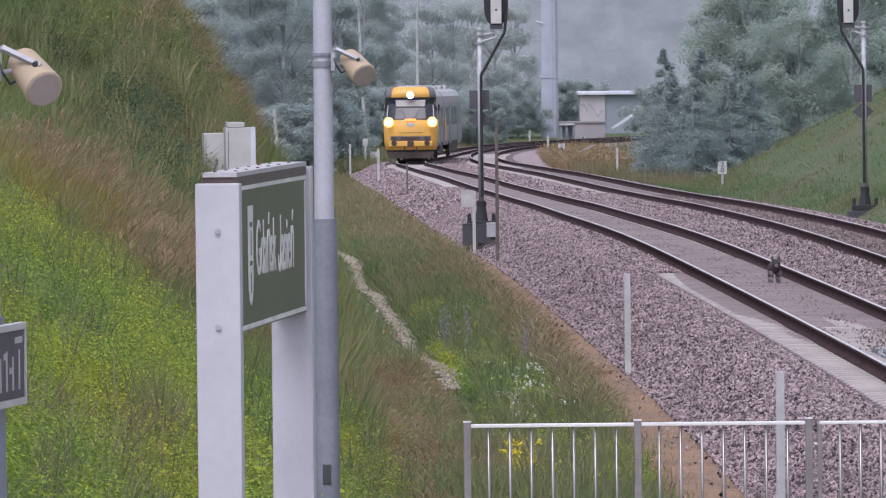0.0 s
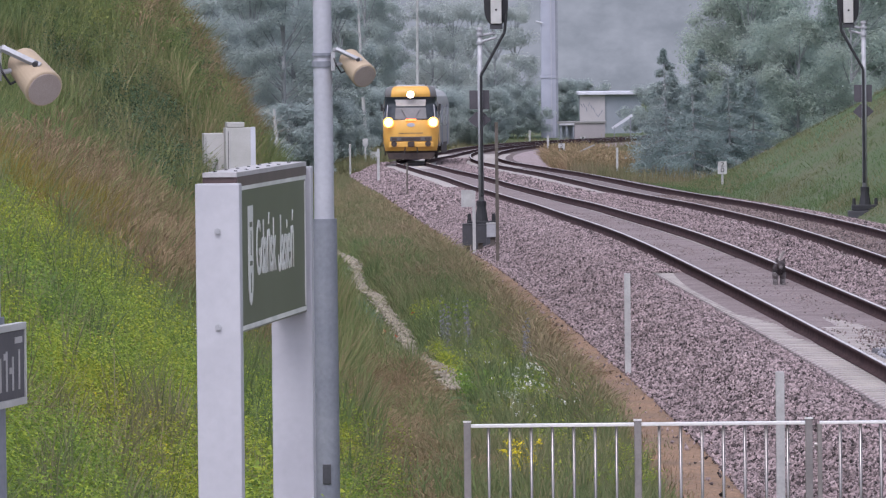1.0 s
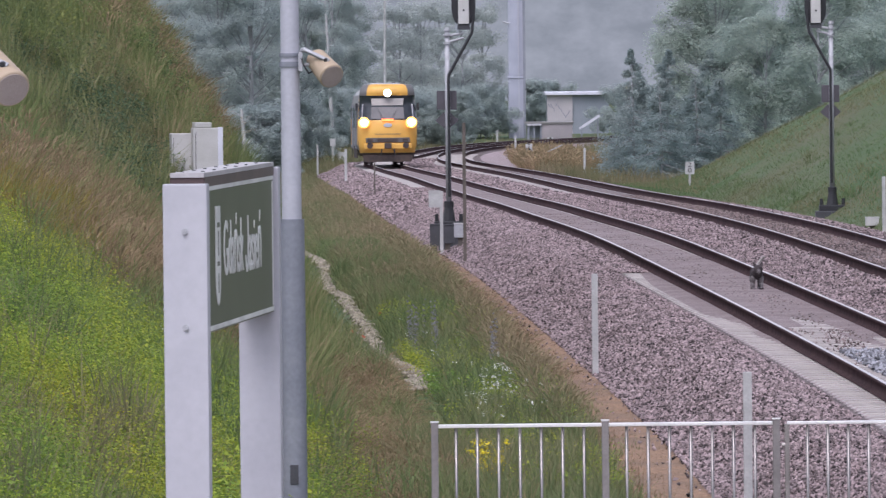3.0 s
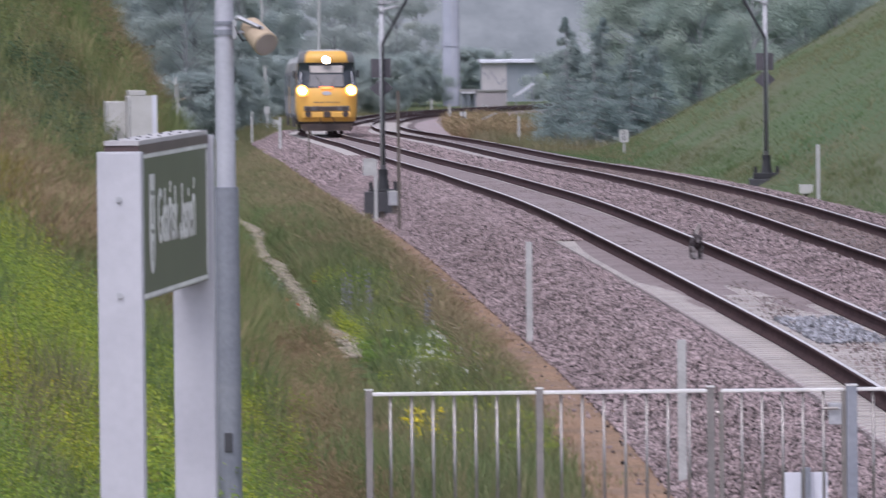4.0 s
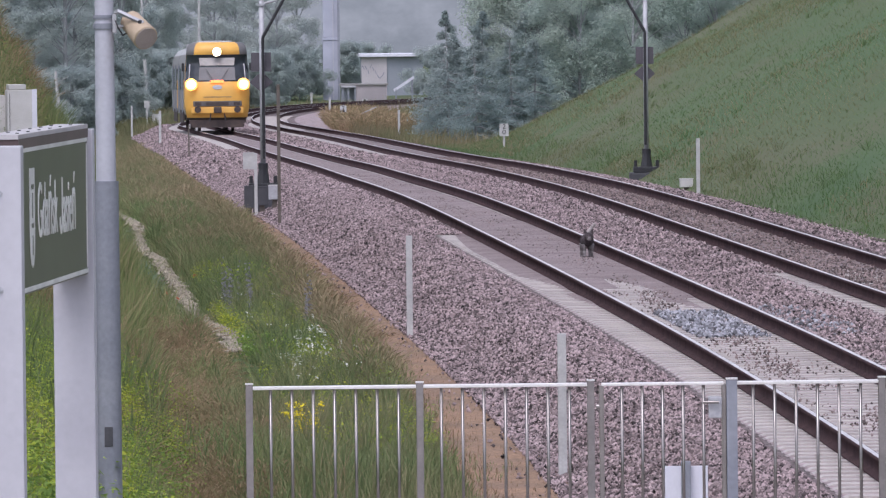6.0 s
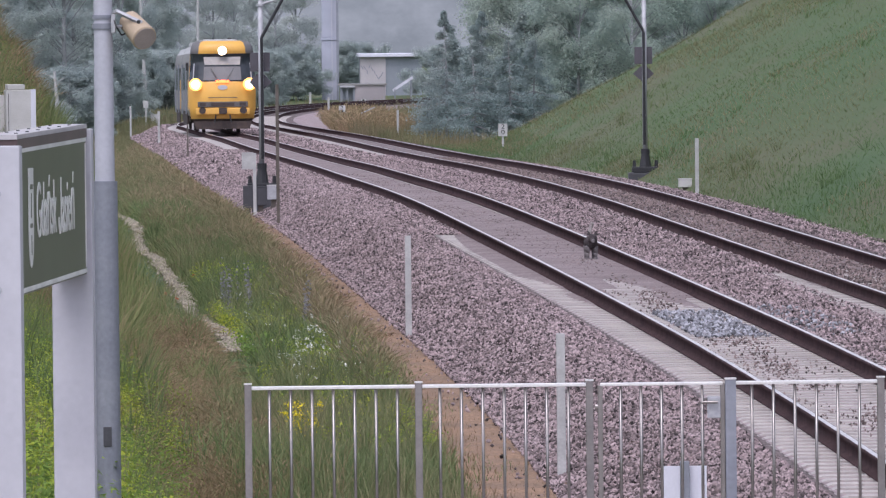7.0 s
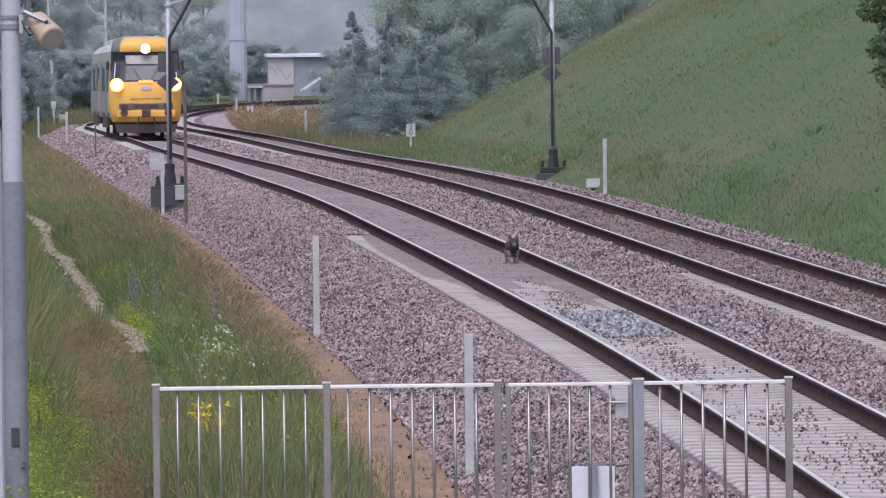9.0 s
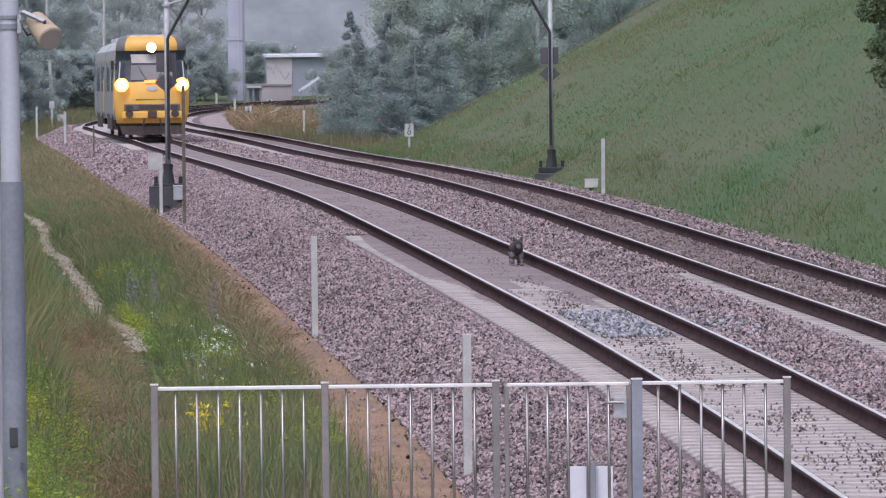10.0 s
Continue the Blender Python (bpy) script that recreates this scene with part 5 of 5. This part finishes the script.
lupin_spikes()
x, y = beside_left(16, 4.4, 8.5, 85, 140)
flowers("poppies", x, y, 0.4, 0.03, 5, 0.02, M_FLOWER_R, "scattered red poppies in the verge")
x, y = beside_left(60, 7.5, 11, 70, 150)
flowers("daisies", x, y, 0.55, 0.06, 5, 0.014, M_FLOWER_W, "small white flowers on the bank")
x, y = beside_left(40, 4.2, 5.8, 100, 140)
flowers("verge_daisies", x, y, 0.5, 0.05, 4, 0.013, M_FLOWER_W, "small pale flowers in the verge")
x, y = beside_left(90, 7.2, 9.6, 60, 100)
flowers("bank_blossom", x, y, 0.5, 0.12, 8, 0.011, M_FLOWER_Y, "yellow blossom among the bank's weeds")


# ---- trees ----
def tree(name, height, spread, kind, seed, leaf_material, bark, label, category="tree"):
    """A tapered trunk with limbs, and a crown of small leaves in uneven clumps."""
    rnd = random.Random(seed)
    t = thing(name, pose(0, 0, 0), label, category, "trees beside the line")
    bm = bmesh.new()
    rod(bm, (0, 0, -0.4), (0, 0, height * 0.45), height * 0.012, height * 0.009, 8)
    rod(bm, (0, 0, height * 0.45), (rnd.uniform(-0.2, 0.2), 0, height * 0.95), height * 0.009, height * 0.003, 8)
    cs, rs = [], []
    if kind == "spruce":
        k = int(height * 3.4)
        for i in range(k):
            f = i / k
            z = height * (0.06 + 0.92 * f)
            r = spread * (1 - f) ** 0.9 * rnd.uniform(0.7, 1.15) + 0.08
            for j in range(max(3, int(8 * (1 - f)))):
                a = rnd.uniform(0, 6.283)
                e = Vector((math.cos(a) * r, math.sin(a) * r, z - r * 0.25))
                rod(bm, (0, 0, z), e, 0.03, 0.01, 5)
                for q in (0.45, 0.8, 1.0):
                    cs.append((e.x * q, e.y * q, z - r * 0.25 * q))
                    rs.append((0.27 * r + 0.08, 0.27 * r + 0.08, 0.2))
        per, size = 60, 0.05
    else:
        for i in range(34):
            f = rnd.uniform(0.16, 1.0)
            z = height * f
            prof = math.sin(min(1.0, (f - 0.05) / 0.95) * math.pi * 0.86 + 0.2) ** 0.7
            r = spread * prof * rnd.uniform(0.45, 1.1)
            a = rnd.uniform(0, 6.283)
            e = Vector((math.cos(a) * r, math.sin(a) * r, z))
            rod(bm, (0, 0, z * 0.75), e, height * 0.004, height * 0.0015, 5)
            for q in range(3):
                cs.append((e.x + rnd.uniform(-0.5, 0.5), e.y + rnd.uniform(-0.5, 0.5), e.z + rnd.uniform(-0.45, 0.4)))
                s = rnd.uniform(0.45, 0.9) * spread * 0.40
                rs.append((s, s, s * 0.75))
        per, size = (420, 0.052) if category == "tree" and leaf_material is M_LEAF else (340, 0.062)
    part("trunk", bm, bark, t, "grey brown trunk and limbs")
    crown = new("crown", leaves(cs, rs, per, size, 0.8, "crown", leaf_material))
    crown.parent = t
    return t


def plant(proto, x, y, turn, size=1.0, first=False):
    m = pose(x, y, float(land(x, y)) - 0.1, 0, 0, turn)
    if first:
        proto.matrix_world = m
        return proto
    return copy_thing(proto, m)


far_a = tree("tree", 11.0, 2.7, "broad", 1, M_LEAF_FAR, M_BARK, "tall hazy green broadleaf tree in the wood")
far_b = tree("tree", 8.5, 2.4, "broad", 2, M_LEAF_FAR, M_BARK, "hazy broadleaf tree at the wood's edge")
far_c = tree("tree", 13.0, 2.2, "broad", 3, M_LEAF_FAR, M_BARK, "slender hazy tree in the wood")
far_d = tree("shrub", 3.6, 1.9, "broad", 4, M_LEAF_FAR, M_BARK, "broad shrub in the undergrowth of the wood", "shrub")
far_e = tree("tree", 10.0, 2.8, "broad", 9, M_LEAF_HAZED, M_BARK, "pale broadleaf tree beyond the bend, haze in its leaf colour")
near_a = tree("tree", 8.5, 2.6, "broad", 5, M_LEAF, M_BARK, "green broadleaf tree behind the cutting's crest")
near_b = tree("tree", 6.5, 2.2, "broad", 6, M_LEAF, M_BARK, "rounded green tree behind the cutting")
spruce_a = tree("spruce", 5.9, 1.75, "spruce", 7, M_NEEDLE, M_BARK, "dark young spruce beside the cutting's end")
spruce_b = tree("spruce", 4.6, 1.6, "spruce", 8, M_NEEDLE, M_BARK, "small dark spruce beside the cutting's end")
rnd = random.Random(12)
spots = []
for i in range(30):
    spots.append((rnd.uniform(-19, -6.8), rnd.uniform(470, 580)))
for i in range(36):
    spots.append((rnd.uniform(-18, 6.4), rnd.uniform(628, 720)))
pale = 0
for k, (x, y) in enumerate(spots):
    # Trees beyond the bend take the palest leaves, with the most haze painted in.
    hazed = y > 600 and x > -3.5
    proto = far_e if hazed else (far_a, far_b, far_c)[k % 3]
    plant(proto, x, y, rnd.uniform(0, 360), first=k < 3 or (hazed and pale == 0))
    pale += hazed
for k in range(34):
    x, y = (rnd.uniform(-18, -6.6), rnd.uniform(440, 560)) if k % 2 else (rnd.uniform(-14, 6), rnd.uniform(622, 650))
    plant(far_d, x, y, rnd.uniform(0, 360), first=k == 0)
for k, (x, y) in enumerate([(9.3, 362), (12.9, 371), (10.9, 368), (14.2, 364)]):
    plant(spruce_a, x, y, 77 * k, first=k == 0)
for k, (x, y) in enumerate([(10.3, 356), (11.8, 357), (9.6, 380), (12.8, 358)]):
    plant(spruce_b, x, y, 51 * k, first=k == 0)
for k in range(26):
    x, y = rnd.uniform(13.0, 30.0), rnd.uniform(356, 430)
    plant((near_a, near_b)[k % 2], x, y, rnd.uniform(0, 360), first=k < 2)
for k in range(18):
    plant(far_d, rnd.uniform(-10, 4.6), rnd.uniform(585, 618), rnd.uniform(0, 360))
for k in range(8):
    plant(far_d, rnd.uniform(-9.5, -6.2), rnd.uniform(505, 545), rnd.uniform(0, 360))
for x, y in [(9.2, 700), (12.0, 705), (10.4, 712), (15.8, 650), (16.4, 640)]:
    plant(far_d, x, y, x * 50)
bush = tree("bush", 2.6, 1.3, "broad", 15, M_BUSH, M_BARK, "dark leafy bush high on the grass slope", "bush")
for k, (x, y) in enumerate([(15.5, 165), (16.2, 172), (15.6, 160), (16.8, 166)]):
    plant(bush, x, y, 67 * k, first=k == 0)


def bare_trunk(x, y, h, lean, label):
    t = thing("dead_tree", pose(x, y, float(land(x, y)), 0, lean, 0), label, "tree")
    b = bmesh.new()
    rod(b, (0, 0, -0.3), (0, 0, h), 0.14, 0.07, 8)
    part("trunk", b, M_BIRCH, t)
    b = bmesh.new()
    for i in range(6):
        z = h * (0.5 + 0.08 * i)
        rod(b, (0, 0, z), ((-1) ** i * 0.5, 0.1, z + 0.3), 0.03, 0.012, 5)
    part("branches", b, M_BIRCH, t, "bare pale branches")


bare_trunk(-5.05, 560.0, 10.8, -2.5, "pale bare dead trunk at the wood's edge")
bare_trunk(-1.9, 618.0, 12.5, 0.5, "thin pale bare trunk beyond the bend")
bare_trunk(-8.0, 420.0, 3.6, -4.0, "short dead sapling in the undergrowth")


# ---- stones ----
def stones(name, x, y, z, size, material, label, parent=None):
    """Broken stones: each a skewed lump."""
    n = len(x)
    dirs = np.array([[1, 0, 0], [0, 1, 0], [-1, 0, 0], [0, -1, 0], [0, 0, 1], [0, 0, -1]], float)
    p = dirs[None] * RNG.uniform(0.55, 1.25, (n, 6, 1)) + RNG.normal(0, 0.22, (n, 6, 3))
    a = RNG.uniform(0, 2 * np.pi, n)
    c, s = np.cos(a)[:, None], np.sin(a)[:, None]
    tilt = RNG.normal(0, 0.5, n)[:, None]
    px, py, pz = p[..., 0] * c - p[..., 1] * s, p[..., 0] * s + p[..., 1] * c, p[..., 2] * 0.9
    pz = pz + tilt * px * 0.5
    r = (size * RNG.uniform(0.6, 1.45, n) / 2)[:, None]
    co = np.stack([x[:, None] + px * r, y[:, None] + py * r, z[:, None] + pz * r + r * 0.35], -1).reshape(-1, 3)
    tri = np.array([[0, 1, 4], [1, 2, 4], [2, 3, 4], [3, 0, 4], [1, 0, 5], [0, 3, 5]])
    loops = (np.arange(n)[:, None, None] * 6 + tri[None]).ravel()
    ob = new(name, numpy_mesh(name, co, loops, np.full(n * 6, 3), material))
    tagged(ob, label, "stones", kind="stuff")
    return ob


def stone_band(name, n, line, d0, d1, y0, y1, size, material, label, power=1.5, lift=0.06):
    y = y0 + (y1 - y0) * RNG.uniform(0, 1, n) ** power
    x = line(y) + RNG.uniform(d0, d1, n)
    return stones(name, x, y, land(x, y) + lift, size, material, label)


stone_band("shoulder_ballast", 130000, track_1, -3.25, -1.38, 64, 250, 0.041, M_STONE, "loose pinkish grey ballast stones on the shoulder")
stone_band("spilled_ballast", 350, track_1, -3.55, -3.1, 64, 220, 0.045, M_STONE, "ballast stones spilled over the dry earth", 1.4, 0.05)
stone_band("middle_ballast", 60000, lambda v: (track_1(v) + track_2(v)) / 2, -0.75, 0.75, 70, 270, 0.042, M_STONE, "loose ballast stones between the tracks")
cy = 64 + 150 * RNG.uniform(0, 1, 240) ** 1.1
y = np.repeat(cy, 20) + RNG.normal(0, 0.9, 240 * 20)
x = track_1(y) + np.repeat(RNG.normal(0.05, 0.26, 240), 20) + RNG.normal(0, 0.10, 240 * 20)
k = np.abs(x - track_1(y)) < 0.62
stones("crib_ballast", x[k], y[k], land(x, y)[k] + 0.078, 0.030, M_STONE_RUST, "rust-brown stones strewn in heaps between the rails")
stone_band("shoulder_edge_ballast", 16000, track_1, -1.45, -0.86, 150, 300, 0.045, M_STONE, "ballast stones heaped against the outer rail", 1.2, 0.09)
stone_band("far_crib_ballast", 24000, track_2, -0.66, 0.66, 90, 260, 0.042, M_STONE_RUST, "dull brown ballast stones between the second track's rails", 1.3, 0.085)
stone_band("far_rail_ballast", 9000, track_2, -1.5, -0.86, 128, 270, 0.045, M_STONE, "ballast stones along the second track's near rail", 1.1, 0.09)
stone_band("outer_ballast", 22000, track_2, 1.45, 2.95, 92, 260, 0.045, M_STONE, "ballast stones along the cutting", 1.2)
stone_band("far_shoulder_ballast", 16000, track_1, -3.2, -1.42, 250, 480, 0.085, M_STONE, "ballast stones on the far shoulder", 1.0)
stone_band("far_middle_ballast", 12000, lambda v: (track_1(v) + track_2(v)) / 2, -0.8, 0.8, 270, 500, 0.085, M_STONE, "ballast stones between the far tracks", 1.0)
stone_band("fresh_ballast", 1000, track_1, -0.32, 0.56, 104.5, 113, 0.055, M_STONE_BLUE, "patch of bluish fresh ballast between the rails", 1.0, 0.085)
stone_band("fresh_ballast", 220, track_1, 1.0, 1.9, 105, 115, 0.05, M_STONE_BLUE, "bluish fresh ballast beside the rail", 1.0, 0.075)
n = 5200
y = 113 + 102 * RNG.uniform(0, 1, n)
x = track_1(y) - runnel(y) + RNG.normal(0, 0.06, n) * (1.25 - 0.006 * (y - 115))
stones("pale_stone_runnel", x, y, land(x, y) + 0.04, 0.05, M_CHALK, "pale stones lining a narrow runnel through the verge")
k = np.array([[4.07, 308.0], [4.15, 308.3], [4.0, 307.7]])
stones("pale_boulder", k[:, 0], k[:, 1], land(k[:, 0], k[:, 1]) + 0.03, 0.22, M_WHITE, "pale stones lying between the tracks")


def dust_row(line):
    return lambda v: float(line(v)) + np.linspace(-1.42 + 0.66 * float(smoothstep(140, 165, v)), 1.42 - 0.66 * float(smoothstep(140, 165, v)), 25)


tagged(sheet("crib_dust", dust_row(track_1), np.arange(108, 420, 0.75), M_DUST, 0.088, (112, 124)), "pinkish grey ballast dust over the sleepers", "ballast", kind="structure")
tagged(sheet("sleeper_fill", lambda v: float(track_1(v)) + np.linspace(-1.28, 1.28, 25), np.arange(40, 128, 0.5), M_BARE, 0.058), "pale gravel packed between the sleepers", "ballast", kind="structure")
tagged(sheet("crib_dust", dust_row(track_2), np.arange(112, 420, 0.75), M_CRIB, 0.088, (116, 130)), "pinkish grey ballast dust over the second track's sleepers", "ballast", kind="structure")


tagged(sheet("bare_ground", lambda v: float(track_2(v)) + 1.7 + np.linspace(0.0, 0.9 + 1.7 * float(smoothstep(410, 460, v)), 8), np.arange(405, 575, 1.5), M_BARE, 0.07), "bare pinkish gravel inside the bend", "gravel", kind="structure")


# ---- things that move ----
def motions():
    for car, behind, axle_a, axle_b in CARS:
        rows = []
        for k in range(21):
            t = k * 0.5
            y = 461.0 - 12.75 * t + behind
            a, b = y + axle_a, y + axle_b
            dx, dy = float(track_1(b) - track_1(a)), b - a
            rise = float(rail_level(b) - rail_level(a))
            yaw, up = -math.degrees(math.atan(dx / dy)), math.degrees(math.atan(rise / dy))
            x = float(track_1(a)) - dx / dy * axle_a
            z = float(rail_level(a)) - rise / dy * axle_a
            rows.append((t, pose(x, y, z, up, 0, yaw)))
        walk(car, rows)
    way = [(0.0, 5.45, 143.0), (1.6, 5.51, 141.4), (3.5, 5.585, 139.2), (5.5, 5.67, 137.0),
           (8.0, 5.77, 134.4), (9.0, 5.84, 133.4), (10.0, 5.88, 132.3)]
    walk(dog, [(t, pose(x, y, -0.165, 0, 0, 3)) for t, x, y in way])
    swings = []
    for k in range(51):
        swings.append((k * 0.2, Matrix.Translation((0, 0.34, 0.29)) @ pose(0, 0, 0, -14, 6 + 17 * math.sin(k * 1.7 + 0.6), 0)))
    walk(TAIL, swings)
    for leg, hip, phase in LEGS:
        rows = []
        for k in range(51):
            swing = 20 * math.sin(math.pi * (k / 1.6 + phase))
            rows.append((k * 0.2, Matrix.Translation(hip) @ pose(0, 0, 0, swing, 0, 0)))
        walk(leg, rows)


motions()
